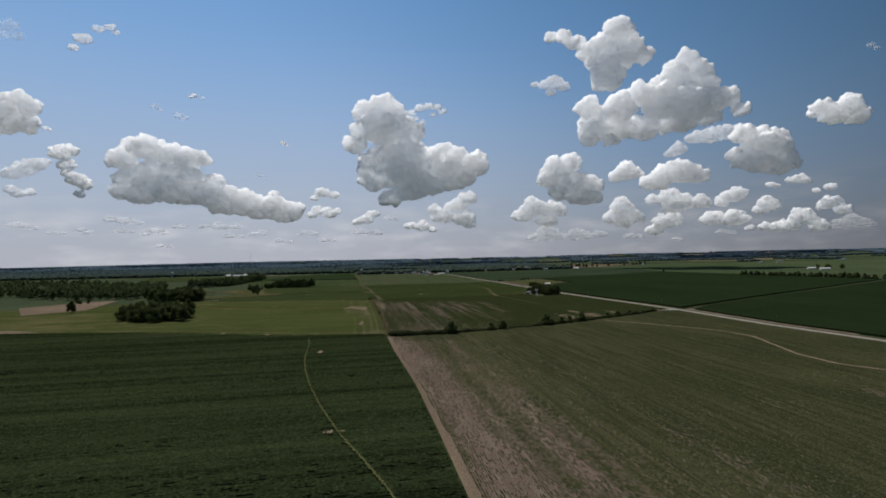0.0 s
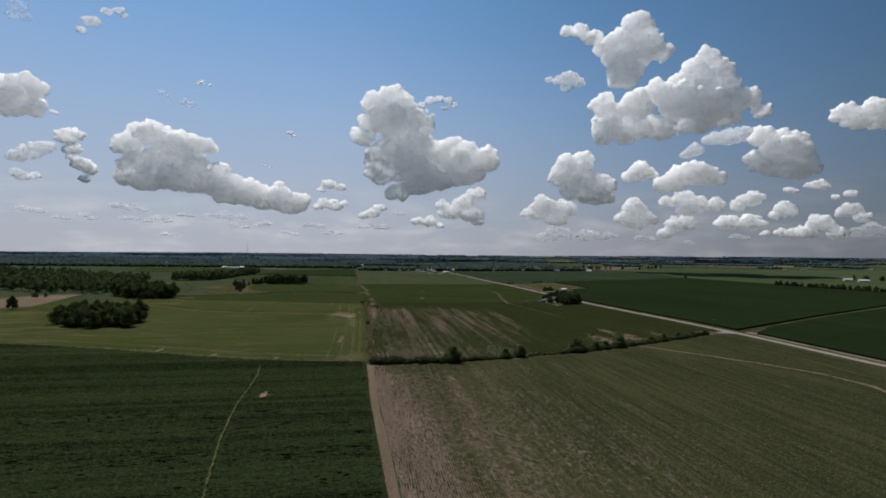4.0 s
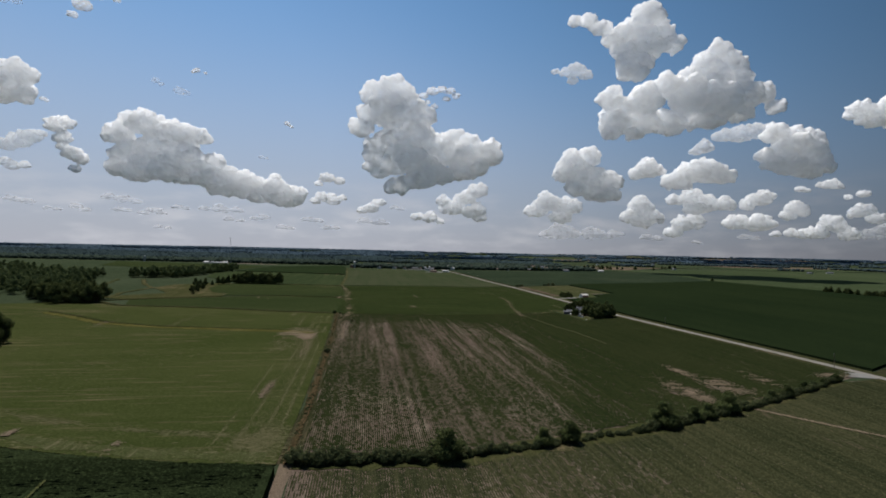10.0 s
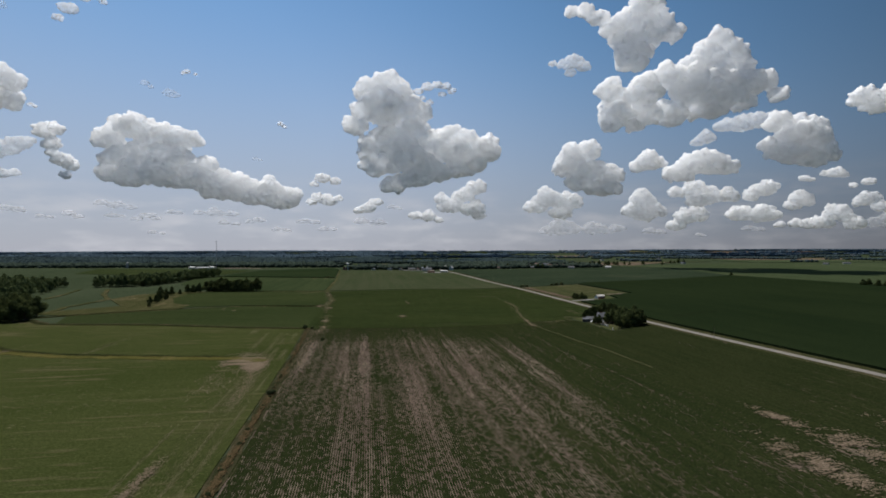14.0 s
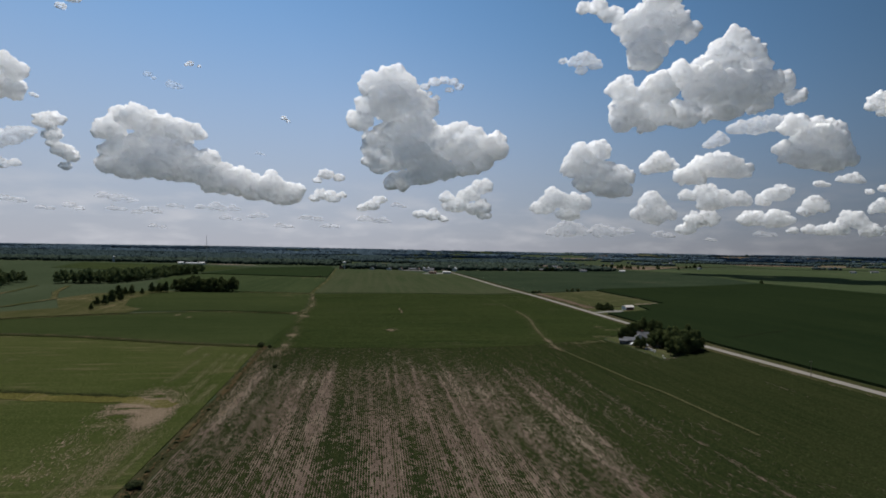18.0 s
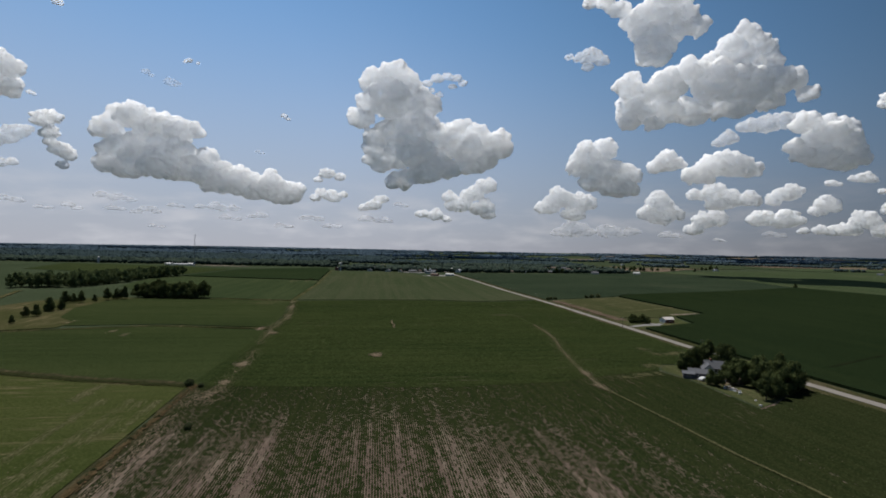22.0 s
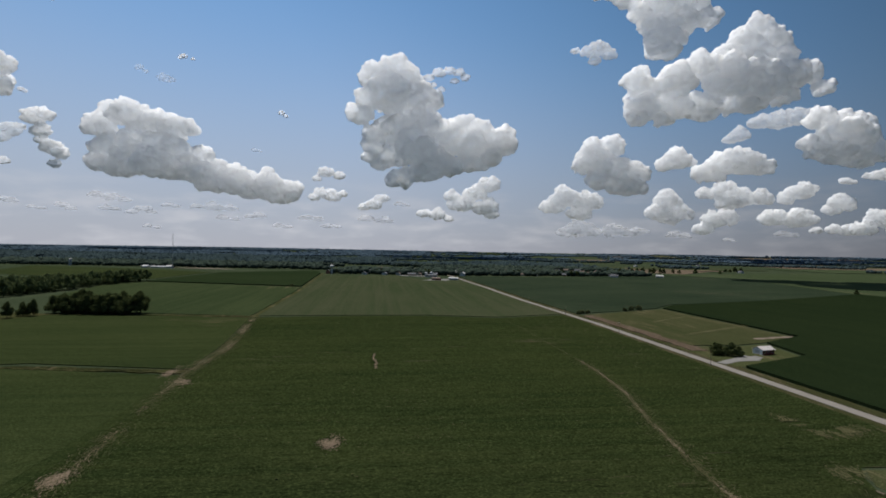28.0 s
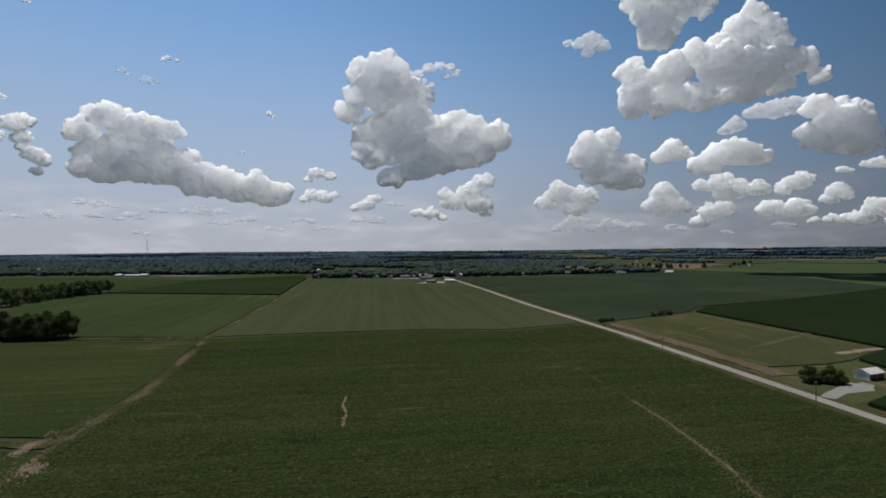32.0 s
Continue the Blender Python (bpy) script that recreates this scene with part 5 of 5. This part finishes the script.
grove([(-284, 432), (-248, 411), (-219, 423), (-222, 452), (-256, 470), (-286, 462)], 34, 0.9, 1.15, "dark green tree in a field grove", "trees of the near grove", 6.5)
grove([(-395, 664), (-340, 616), (-300, 634), (-318, 662), (-360, 690)], 40, 0.95, 1.25, "tall dark tree of a dense grove", "trees of a field grove", 6.5)
place(TREES[2], -382, 514, 0.85, RNG, "lone dark green tree in a meadow", "trees of the meadow")
grove([(-296, 882), (-234, 884), (-234, 900), (-296, 900)], 26, 0.9, 1.2, "dark tree in a clump between fields", "trees of the field clump", 5)
for x, y, s in ((-268, 722, 0.34), (-281, 755, 0.58), (-285, 751, 0.5), (-293, 780, 0.66), (-297, 786, 0.6), (-291, 789, 0.5), (-321, 830, 0.66), (-316, 833, 0.56), (-310, 834.5, 0.62), (-306.5, 845, 0.44), (-304, 857, 0.66), (-303, 868, 0.62), (-299, 870, 0.5), (-296, 869, 0.66)):
    place(RNG.choice(TREES), x, y, s, RNG, "small tree along a grassy ditch", "trees along the ditch", tall=1.25)
grove([(-492, 950), (-425, 972), (-424, 1040), (-436, 1130), (-432, 1226), (-462, 1236), (-470, 1120), (-484, 1010)], 130, 0.9, 1.3, "dark green wooded strip between fields", "trees of the wooded strip", 5.5, True)
grove([(-602, 725), (-497, 676), (-440, 672), (-390, 672), (-420, 740), (-470, 840), (-534, 974), (-620, 980), (-700, 900), (-720, 800)], 230, 0.85, 1.2, "dark green farm wood beside fields", "", 9, True)
grove([(-720, 800), (-620, 985), (-674, 1057), (-900, 1200), (-1095, 1267), (-1000, 1000)], 130, 0.9, 1.3, "dark green wood beyond farm fields", "", 15, True)
for x, y, s in ((-453, 625, 0.4), (-447, 630, 0.35), (-460, 630, 0.45), (530, 1207, 0.6), (880, 1150, 0.8), (892, 1160, 0.9), (870, 1165, 0.8), (900, 1130, 0.9), (860, 1120, 0.7)):
    place(RNG.choice(TREES), x, y, s, RNG, "dark round tree at a field's edge", "trees at field edges")
# farmyard
for x, y, s in ((110, 646, 0.48), (107.5, 640, 0.40), (112, 645, 0.52), (116, 649, 0.62), (120, 653, 0.66), (125, 653, 0.72), (128, 648, 0.76), (131, 645, 0.60), (133, 650, 0.70), (109.5, 619.5, 0.42), (111, 615.8, 0.40), (121, 630, 0.46), (119.5, 624.5, 0.52), (122.5, 626, 0.68), (118, 620, 0.5), (121, 618.5, 0.62), (127, 629, 0.62), (126, 619, 0.70), (131, 623, 0.72), (123.5, 612.5, 0.62), (127, 614.5, 0.72), (132, 617, 0.76), (119, 600, 0.52), (124, 603, 0.66), (124, 608, 0.62), (130, 607.5, 0.70), (135, 611.5, 0.74), (139.5, 616, 0.72), (137, 621, 0.76), (141.5, 620.5, 0.62), (139.5, 625.5, 0.6)):
    place(RNG.choice(TREES), x, y, s, RNG, "leafy shade tree in a farmyard", "trees of the farmyard", tall=1.15)
for x, y, s in ((136.5, 788.5, 0.50), (139.5, 790, 0.44), (143.5, 786.5, 0.54), (147, 786, 0.42), (141, 787, 0.40)):
    place(TREES[1], x, y, s, RNG, "bushy dark tree beside a gravel drive", "trees by the barn")
for x, y in ((103, 944), (107, 948), (112, 949), (150, 972), (157, 976), (165, 981), (-211, 1165), (-214, 1168), (-438, 1203)):
    place(SHRUBS[0], x, y, RNG.uniform(0.8, 1.3), RNG, "dark bush on a field boundary", "bushes on field boundaries")

for i in range(50):
    u = i / 49
    place(RNG.choice(TREES), 577 + 75 * u + RNG.uniform(-4, 4), 962 - 222 * u + RNG.uniform(-4, 4), RNG.uniform(0.45, 0.8), RNG, "dark tree of a field windbreak", "trees of the windbreak")
for x, y in ((470, 1770), (482, 1778), (496, 1772), (510, 1784), (530, 1778), (548, 1786), (590, 1790), (640, 1770), (345, 1690), (362, 1700), (380, 1712), (398, 1722), (415, 1735), (432, 1748), (450, 1760), (720, 1900), (735, 1905), (752, 1912), (770, 1915)):
    place(RNG.choice(TREES), x, y, RNG.uniform(0.7, 1.1), RNG, "tree in a row beside a stubble field", "trees beside the stubble")


# ---- far woods: uncountable, one mesh each ----
def wood(name, spots, material, label, level):
    """Many small uneven crowns set into the land."""
    v, f = BALLS[level]
    verts, faces, base = [], [], 0
    rng = np.random.default_rng(len(spots))
    for x, y, r, h in spots:
        g = 1 + rng.uniform(-0.15, 0.15, len(v))
        q = v * g[:, None] * np.array((r * 1.35, r * 1.35, h * 0.5)) + np.array((x, y, land_z(x, y) + h * 0.42))
        verts.append(q)
        faces.append(f + base)
        base += len(v)
    ob = new(name, mesh_of(name, np.concatenate(verts).tolist(), np.concatenate(faces).tolist(), material, True))
    return tagged(ob, label, "woodland", kind="stuff")


def wooded(x, y):
    """Whether the far land bears trees here."""
    n = noise.noise(Vector((x / 420, y / 300, 3.0))) + 0.5 * noise.noise(Vector((x / 160, y / 120, 7.0)))
    if y < 1500:
        return False
    if x < -250:
        return n > (-0.25 if y > 1660 else 9)
    if x < 420 and y < 2300:
        return n > -0.12 - 0.25 * smooth(2300, 1500, y) if y > 1500 + 0.25 * max(0, x) else False
    if x > 430 and y < 2000:
        return False
    return n > (0.30 if y < 2600 else 0.10)


def far_woods():
    near, mid, rim = [], [], []
    rng = random.Random(9)
    for _ in range(62000):
        y = 1500 + 3300 * rng.random() ** 1.3
        x = rng.uniform(-1, 1) * (y * 1.02 + 200)
        if not wooded(x, y):
            continue
        grow = 1 + max(0, y - 2000) / 2600
        spot = (x, y, rng.uniform(3.2, 6.2) * grow, rng.uniform(7, 13))
        # three belts by distance, each painted hazier than the one before
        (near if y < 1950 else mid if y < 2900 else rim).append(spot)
    wood("near_woods", near, M_FAR_HAZE, "dark green woods beyond the town", 1)
    wood("mid_woods", mid, M_MID_HAZE, "woods on the plain, tinted blue-green for haze", 1)
    wood("far_woods", rim, M_DISTANT_HAZE, "distant belt of woods, tinted blue for haze", 1)


# aerial haze is mixed into these leaf colours, paler and bluer with distance
M_FAR_HAZE = leaf_mat("far_hazed_leaves", (0.036, 0.052, 0.042), (0.070, 0.092, 0.070), 0.0)
M_MID_HAZE = leaf_mat("mid_hazed_leaves", (0.044, 0.066, 0.070), (0.062, 0.088, 0.090), 0.0)
M_DISTANT_HAZE = leaf_mat("distant_hazed_woods", (0.080, 0.118, 0.150), (0.092, 0.132, 0.166), 0.0)
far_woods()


# ---- buildings ----
def paint(name, a, rough=0.6, spread=0.0, metal=0.0):
    return plain_mat(name, a, tuple(v * 0.88 for v in a), 0.8, rough, metal, 0.1, 0.01, True, spread)


M_WHITE = paint("white_siding", (0.62, 0.62, 0.60), 0.6, 0.15)
M_RED = paint("barn_red", (0.20, 0.032, 0.028), 0.7)
M_TIN = paint("pale_metal_roof", (0.55, 0.54, 0.52), 0.45, 0.1)
M_BARN_WHITE = paint("barn_white", (0.80, 0.79, 0.76), 0.6)
M_BARN_ROOF = paint("sunbleached_roof", (0.66, 0.60, 0.56), 0.5, 0.1)
M_SHINGLE = paint("grey_shingle", (0.115, 0.118, 0.128), 0.85, 0.4)
M_BROWN = paint("brown_shingle", (0.15, 0.11, 0.085), 0.85, 0.4)
M_TAN = paint("tan_siding", (0.40, 0.35, 0.27), 0.7, 0.4)
M_BRICK = paint("brick_wall", (0.26, 0.12, 0.085), 0.85, 0.3)
M_WOOD = paint("weathered_pole", (0.14, 0.11, 0.085), 0.9, 0.3)
M_STEEL = paint("galvanised_steel", (0.42, 0.43, 0.44), 0.75, 0.1, 0.2)
M_RUBBER = paint("tyre", (0.025, 0.025, 0.025), 0.9)
M_CAR = paint("car_paint", (0.55, 0.56, 0.58), 0.25, 0.5)
M_PANE, pn, pl, pb = mat("window_glass", 0.05, 0.0, 0.6)
pb.inputs["Base Color"].default_value = (0.02, 0.025, 0.03, 1)


def box(x0, x1, y0, y1, z0, z1):
    v = [(x, y, z) for z in (z0, z1) for y in (y0, y1) for x in (x0, x1)]
    return v, [(0, 2, 3, 1), (4, 5, 7, 6), (0, 1, 5, 4), (1, 3, 7, 5), (3, 2, 6, 7), (2, 0, 4, 6)]


def roof_side(w, l, eave, ridge, over, thick, s):
    """One pitched roof plane with thickness, along y; s: which side."""
    run = w / 2 + over
    drop = eave - (ridge - eave) * over / (w / 2)
    v = [(s * run, -l / 2 - over, drop), (s * run, l / 2 + over, drop), (0, l / 2 + over, ridge), (0, -l / 2 - over, ridge)]
    v += [(x, y, z + thick) for x, y, z in v]
    return v, [(0, 1, 2, 3), (7, 6, 5, 4), (0, 4, 5, 1), (1, 5, 6, 2), (2, 6, 7, 3), (3, 7, 4, 0)]


def gable_body(w, l, eave, ridge):
    v = [(x, y, z) for y in (-l / 2, l / 2) for x, z in ((-w / 2, -0.2), (w / 2, -0.2), (w / 2, eave), (0, ridge), (-w / 2, eave))]
    return v, [(4, 3, 2, 1, 0), (5, 6, 7, 8, 9), (0, 1, 6, 5), (1, 2, 7, 6), (2, 3, 8, 7), (3, 4, 9, 8), (4, 0, 5, 9)]


def house(name, x, y, turn, w, l, eave, ridge, walls, roof, label, category="house", windows=2, chimney=False, door=True, group="", z=None):
    """A gabled building: walls, two roof planes, windows with frames, a door, perhaps a chimney."""
    ob = new(name)
    ob.matrix_basis = Matrix.Translation((x, y, land_z(x, y) if z is None else z)) @ Euler((0, 0, radians(turn))).to_matrix().to_4x4()
    part("wall", *gable_body(w, l, eave, ridge), walls, ob)
    for s in (-1, 1):
        rf = part("roof", *roof_side(w, l, eave, ridge, 0.45, 0.16, s), roof, ob)
        for i in range(windows):
            yy = -l / 2 + l * (i + 0.5) / windows
            xx = s * (w / 2 + 0.02)
            win = part("window", *box(xx - 0.05, xx + 0.05, yy - 0.6, yy + 0.6, eave * 0.38, eave * 0.82), M_WHITE, ob)
            part("pane", *box(xx - 0.07 if s < 0 else xx + 0.05, xx - 0.05 if s < 0 else xx + 0.07, yy - 0.48, yy + 0.48, eave * 0.42, eave * 0.78), M_PANE, win)
    if door:
        part("door", *box(-0.5, 0.5, -l / 2 - 0.06, -l / 2 + 0.02, 0.0, 2.05), M_BROWN, ob)
    if chimney:
        part("chimney", *box(-0.35, 0.35, l * 0.15, l * 0.15 + 0.7, ridge - 0.8, ridge + 0.9), M_BRICK, ob)
    return tagged(ob, label, category, group)


# the farm under its trees
house("house", 120.5, 639, 74, 6.4, 7.6, 2.9, 5.4, M_WHITE, M_SHINGLE, "white farmhouse with a grey shingle roof and cross gable", "house", 3, True)
house("house_wing", 116.6, 636.5, -16, 4.2, 5.0, 2.8, 4.8, M_WHITE, M_SHINGLE, "white gabled wing with a grey shingle roof", "house", 1)
house("carport", 110.5, 631.5, 70, 6.4, 8.0, 2.3, 3.5, M_SHINGLE, M_SHINGLE, "low carport with a wide grey shingle roof", "carport", 1, door=False)
house("lean_to", 105.6, 630.6, 70, 4.6, 4.0, 2.1, 2.7, M_SHINGLE, M_SHINGLE, "lean-to with a grey shingle roof", "shed", 1, door=False)
house("shed", 121.4, 622.6, 20, 2.6, 3.2, 2.0, 2.7, M_TAN, M_BROWN, "small tan shed under trees", "shed", 1)
# the red barn by the road
BW, BL = 5.6, 8.2
barn = house("barn", 164.2, 794.2, -70, BW, BL, 2.7, 4.0, M_RED, M_BARN_ROOF, "red metal barn with a pale roof and white end", "barn", 3, False, False)
front = part("gable_end", *gable_body(BW, 0.06, 2.68, 3.95), M_BARN_WHITE, barn, "white painted gable wall")
front.location = (0, -BL / 2 - 0.05, 0)
part("sliding_door", *box(-1.3, 1.3, -BL / 2 - 0.14, -BL / 2 - 0.08, 0, 2.3), M_TIN, barn, "pale grey sliding door")
part("vent", *box(-0.3, 0.3, -BL / 2 - 0.12, -BL / 2 - 0.08, 2.9, 3.3), M_SHINGLE, barn, "dark louvred vent")
for i in range(8):
    for s in (-1, 1):
        part("roof_rib", *roof_side(BW, 0.10, 2.86, 4.16, 0.40, 0.05, s), M_BARN_ROOF, barn).location = (0, -3.7 + i * 1.06, 0)


def car(x, y, turn, paint_, label, long_=4.5, high=1.45):
    ob = new("car")
    ob.matrix_basis = Matrix.Translation((x, y, 0.14)) @ Euler((0, 0, radians(turn))).to_matrix().to_4x4()
    side_ = [(-0.5, 0.35), (0.5, 0.35), (0.5, 0.78), (0.24, 0.86), (0.12, 1.0), (-0.28, 1.0), (-0.42, 0.84), (-0.5, 0.80)]
    pts = [(u * long_, v * high if v > 0.9 else v) for u, v in side_]
    n = len(pts)
    v = [(-0.86, a, b) for a, b in pts] + [(0.86, a, b) for a, b in pts]
    f = [tuple(range(n)), tuple(range(2 * n - 1, n - 1, -1))] + [(i, n + i, n + (i + 1) % n, (i + 1) % n) for i in range(n)]
    part("body", v, f, paint_, ob)
    part("windscreen", *box(-0.7, 0.7, 0.14 * long_, 0.24 * long_, 0.88, 0.95), M_PANE, ob)
    for sx in (-0.8, 0.8):
        for sy in (-0.31, 0.31):
            part("wheel", *tube(Vector((sx - 0.1, sy * long_, 0.3)), Vector((sx + 0.1, sy * long_, 0.3)), 0.32, 0.32, 10), M_RUBBER, ob)
    return tagged(ob, label, "car", "vehicles in the farmyard")


car(109.6, 625.6, -65, M_WHITE, "white car parked beside a concrete apron")
car(114.6, 623.4, 40, M_CAR, "silver car parked under a small tree")
JUNK = random.Random(8)
for i in range(26):
    u = JUNK.random()
    ob = new("junk_item")
    ob.matrix_basis = Matrix.Translation((112.8 + 1.6 * u + JUNK.uniform(-0.9, 0.9), 616.6 - 7.0 * u + JUNK.uniform(-0.8, 0.8), 0.12)) @ Euler((0, 0, JUNK.uniform(0, 3))).to_matrix().to_4x4()
    w_, d_, h_ = JUNK.uniform(0.25, 0.8), JUNK.uniform(0.2, 0.5), JUNK.uniform(0.25, 0.9)
    part("body", *box(-w_, w_, -d_, d_, 0, h_), JUNK.choice((M_WHITE, M_WHITE, M_TIN, M_CAR, M_TAN, M_WOOD)), ob)
    part("top", *box(-w_ * 0.9, w_ * 1.05, -d_ * 1.05, d_ * 0.9, h_, h_ + 0.06), JUNK.choice((M_WHITE, M_TIN, M_BROWN)), ob)
    tagged(ob, "pale piece of yard clutter beside a lawn", "junk", "clutter in the farmyard")
for x, y, s in ((114.0, 607.4, 0.5), (114.7, 598.8, 0.3), (112.8, 592.6, 0.45)):
    ob = new("crate")
    ob.matrix_basis = Matrix.Translation((x, y, 0.12)) @ Euler((0, 0, x * 3)).to_matrix().to_4x4()
    part("body", *box(-s, s, -s * 0.7, s * 0.7, 0, s), M_WHITE, ob)
    part("lid", *box(-s * 1.05, s * 1.05, -s * 0.75, s * 0.75, s, s + 0.08), M_TIN, ob)
    tagged(ob, "pale storage box standing on the lawn", "box", "boxes in the farmyard")


# utility poles along the road
def pole():
    ob = new("utility_pole")
    part("pole", *tube(Vector((0, 0, -0.5)), Vector((0, 0, 7.4)), 0.13, 0.09, 8), M_WOOD, ob)
    part("crossarm", *box(-0.8, 0.8, -0.05, 0.06, 6.8, 6.9), M_WOOD, ob)
    for x in (-0.7, 0.0, 0.7):
        part("insulator", *tube(Vector((x, 0, 6.9)), Vector((x, 0, 7.08 if x else 7.6)), 0.05, 0.04, 6), M_WHITE, ob)
    return tagged(ob, "weathered wooden utility pole with a crossarm", "utility pole", "poles along the road")


POLE = pole()
POLE.matrix_basis = Matrix.Translation((road_x(681, -4.6), 681, 0)) @ Euler((0, 0, 0.19)).to_matrix().to_4x4()
for y in (320, 440, 561, 763, 850, 935, 1020, 1110, 1200, 1290, 1380):
    copy_thing(POLE, Matrix.Translation((road_x(y, -4.6), y, 0)) @ Euler((0, 0, 0.19)).to_matrix().to_4x4())


# ---- the town ----
def tank(x, y, h, r, label, name="silo", sphere=False):
    ob = new(name)
    ob.matrix_basis = Matrix.Translation((x, y, land_z(x, y)))
    if sphere:
        part("column", *tube(Vector((0, 0, -0.5)), Vector((0, 0, h - r)), r * 0.35, r * 0.3, 14), M_WHITE, ob)
        v, f = BALLS[3]
        part("bowl", [(q[0] * r, q[1] * r, q[2] * r * 0.8 + h - r * 0.6) for q in v], [tuple(int(i) for i in t) for t in f], M_WHITE, ob, smooth_=True)
    else:
        part("shell", *tube(Vector((0, 0, -0.5)), Vector((0, 0, h)), r, r, 18), M_STEEL, ob)
        part("roof", *tube(Vector((0, 0, h)), Vector((0, 0, h + r * 0.55)), r * 1.04, r * 0.12, 18), M_STEEL, ob)
    return tagged(ob, label, "water tower" if sphere else "silo")


tank(-243, 1488, 17, 4.0, "white water tower among town trees", "water_tower", True)
tank(-893, 1650, 15, 3.0, "pale grey grain silo at the edge of woods")
tank(-48, 1452, 8, 2.8, "galvanised grain bin in the town")
tank(-58, 1456, 7, 2.8, "galvanised grain bin beside another bin")
house("shop", -6, 1366, 80, 8, 15, 3.4, 4.6, M_WHITE, M_TIN, "long white metal building beside the road", "building", 4, door=False)
house("shop", -34, 1352, 78, 9, 14, 3.6, 5.2, M_BRICK, M_BROWN, "low brick building with a brown roof", "building", 3)
house("shop", -46, 1436, 82, 10, 18, 4.0, 5.6, M_TIN, M_SHINGLE, "large grey-roofed farm store", "building", 5, door=False)
house("shop", -86, 1476, 85, 9, 16, 3.8, 5.4, M_TAN, M_SHINGLE, "tan store with a dark shingle roof", "building", 4, door=False)
house("poultry_barn", -690, 1612, 84, 10, 15, 3.6, 5.6, M_WHITE, M_TIN, "white livestock barn with a metal roof", "barn", 3, door=False, group="livestock barns")
house("poultry_barn", -661, 1614, 90, 10, 36, 2.8, 4.2, M_WHITE, M_STEEL, "long low livestock barn with a grey roof", "barn", 7, door=False, group="livestock barns")
house("poultry_barn", -634, 1608, 86, 10, 13, 3.8, 5.8, M_WHITE, M_TIN, "white livestock barn beside a bare lot", "barn", 3, door=False, group="livestock barns")
slab("barn_lot", [(-640, 1612), (-500, 1590), (-480, 1602), (-590, 1636)], 0.5, M_DIRT, "bare tan lot beside livestock barns", "yard")
TOWN = random.Random(31)
kinds = [(M_WHITE, M_SHINGLE, "white town house with a grey roof"), (M_WHITE, M_TIN, "white town house with a pale metal roof"), (M_TAN, M_BROWN, "tan town house with a brown roof"), (M_BRICK, M_SHINGLE, "brick town house with a dark roof"), (M_WHITE, M_BROWN, "white town house with a brown roof")]
spots = []
while len(spots) < 64:
    x = TOWN.uniform(-260, 420)
    y = 1500 + 0.22 * max(0, x) + TOWN.uniform(-30, 230)
    if x < -20:
        y = max(y, 1490)
    if abs(x - road_x(min(y, 1790))) < 14 or any((x - a) ** 2 + (y - b) ** 2 < 380 for a, b in spots):
        continue
    spots.append((x, y))
    wl, rf, tx = TOWN.choice(kinds)
    two = TOWN.random() < 0.3
    house("house", x, y, TOWN.choice((-10, 80)) + TOWN.uniform(-6, 6), TOWN.uniform(7, 9.5), TOWN.uniform(10, 15), 5.2 if two else 3.0, 8.0 if two else 5.4, wl, rf, tx, "house", 2, TOWN.random() < 0.3, True, "houses of the town")
for i in range(70):
    x = TOWN.uniform(-255, 250)
    y = 1502 + 0.24 * max(0, x) + TOWN.uniform(0, 70)
    if abs(x - road_x(y)) > 12 and all((x - a) ** 2 + (y - b) ** 2 > 60 for a, b in spots):
        place(TOWN.choice(TREES), x, y, TOWN.uniform(0.5, 0.85), TOWN, "dark shade tree among town houses", "trees of the town")
# farmsteads out on the plain
for x, y in ((-1060, 1760), (-1020, 1752), (-430, 2150), (-1500, 2500), (760, 1900), (1130, 1780), (1230, 1830), (1560, 1950), (620, 2300), (930, 2500), (1900, 2400), (1500, 2700), (-700, 2600), (240, 2700), (2100, 2900)):
    house("barn", x, y, TOWN.uniform(0, 90), 9, TOWN.uniform(12, 20), 3.5, 5.5, M_WHITE, M_SHINGLE, "white farm building far out on the plain", "barn", 2, door=False, group="far farm buildings")


for x, y, l_ in ((846, 1151, 15), (845, 1109, 18)):
    house("barn", x, y, 70, 8, l_, 3.4, 5.2, M_WHITE, M_TIN, "white farm building beside light fields", "barn", 2, door=False, group="far farm buildings")


# the lattice radio mast
def mast(x, y, h):
    ob = new("radio_mast")
    ob.matrix_basis = Matrix.Translation((x, y, land_z(x, y)))
    for i in range(3):
        a = 2 * math.pi * i / 3
        p = Vector((math.cos(a) * 1.3, math.sin(a) * 1.3, 0))
        part("leg", *tube(p - Vector((0, 0, 1)), p * 0.8 + Vector((0, 0, h)), 0.16, 0.14, 5), M_STEEL, ob)
    for i in range(10):
        z = h * (i + 0.5) / 10
        part("brace", *tube(Vector((1.2, 0, z)), Vector((-0.7, 1.0, z + h / 20)), 0.1, 0.1, 4), M_STEEL, ob)
    return tagged(ob, "slender grey lattice radio mast on the horizon", "mast")


mast(-600, 1560, 74)
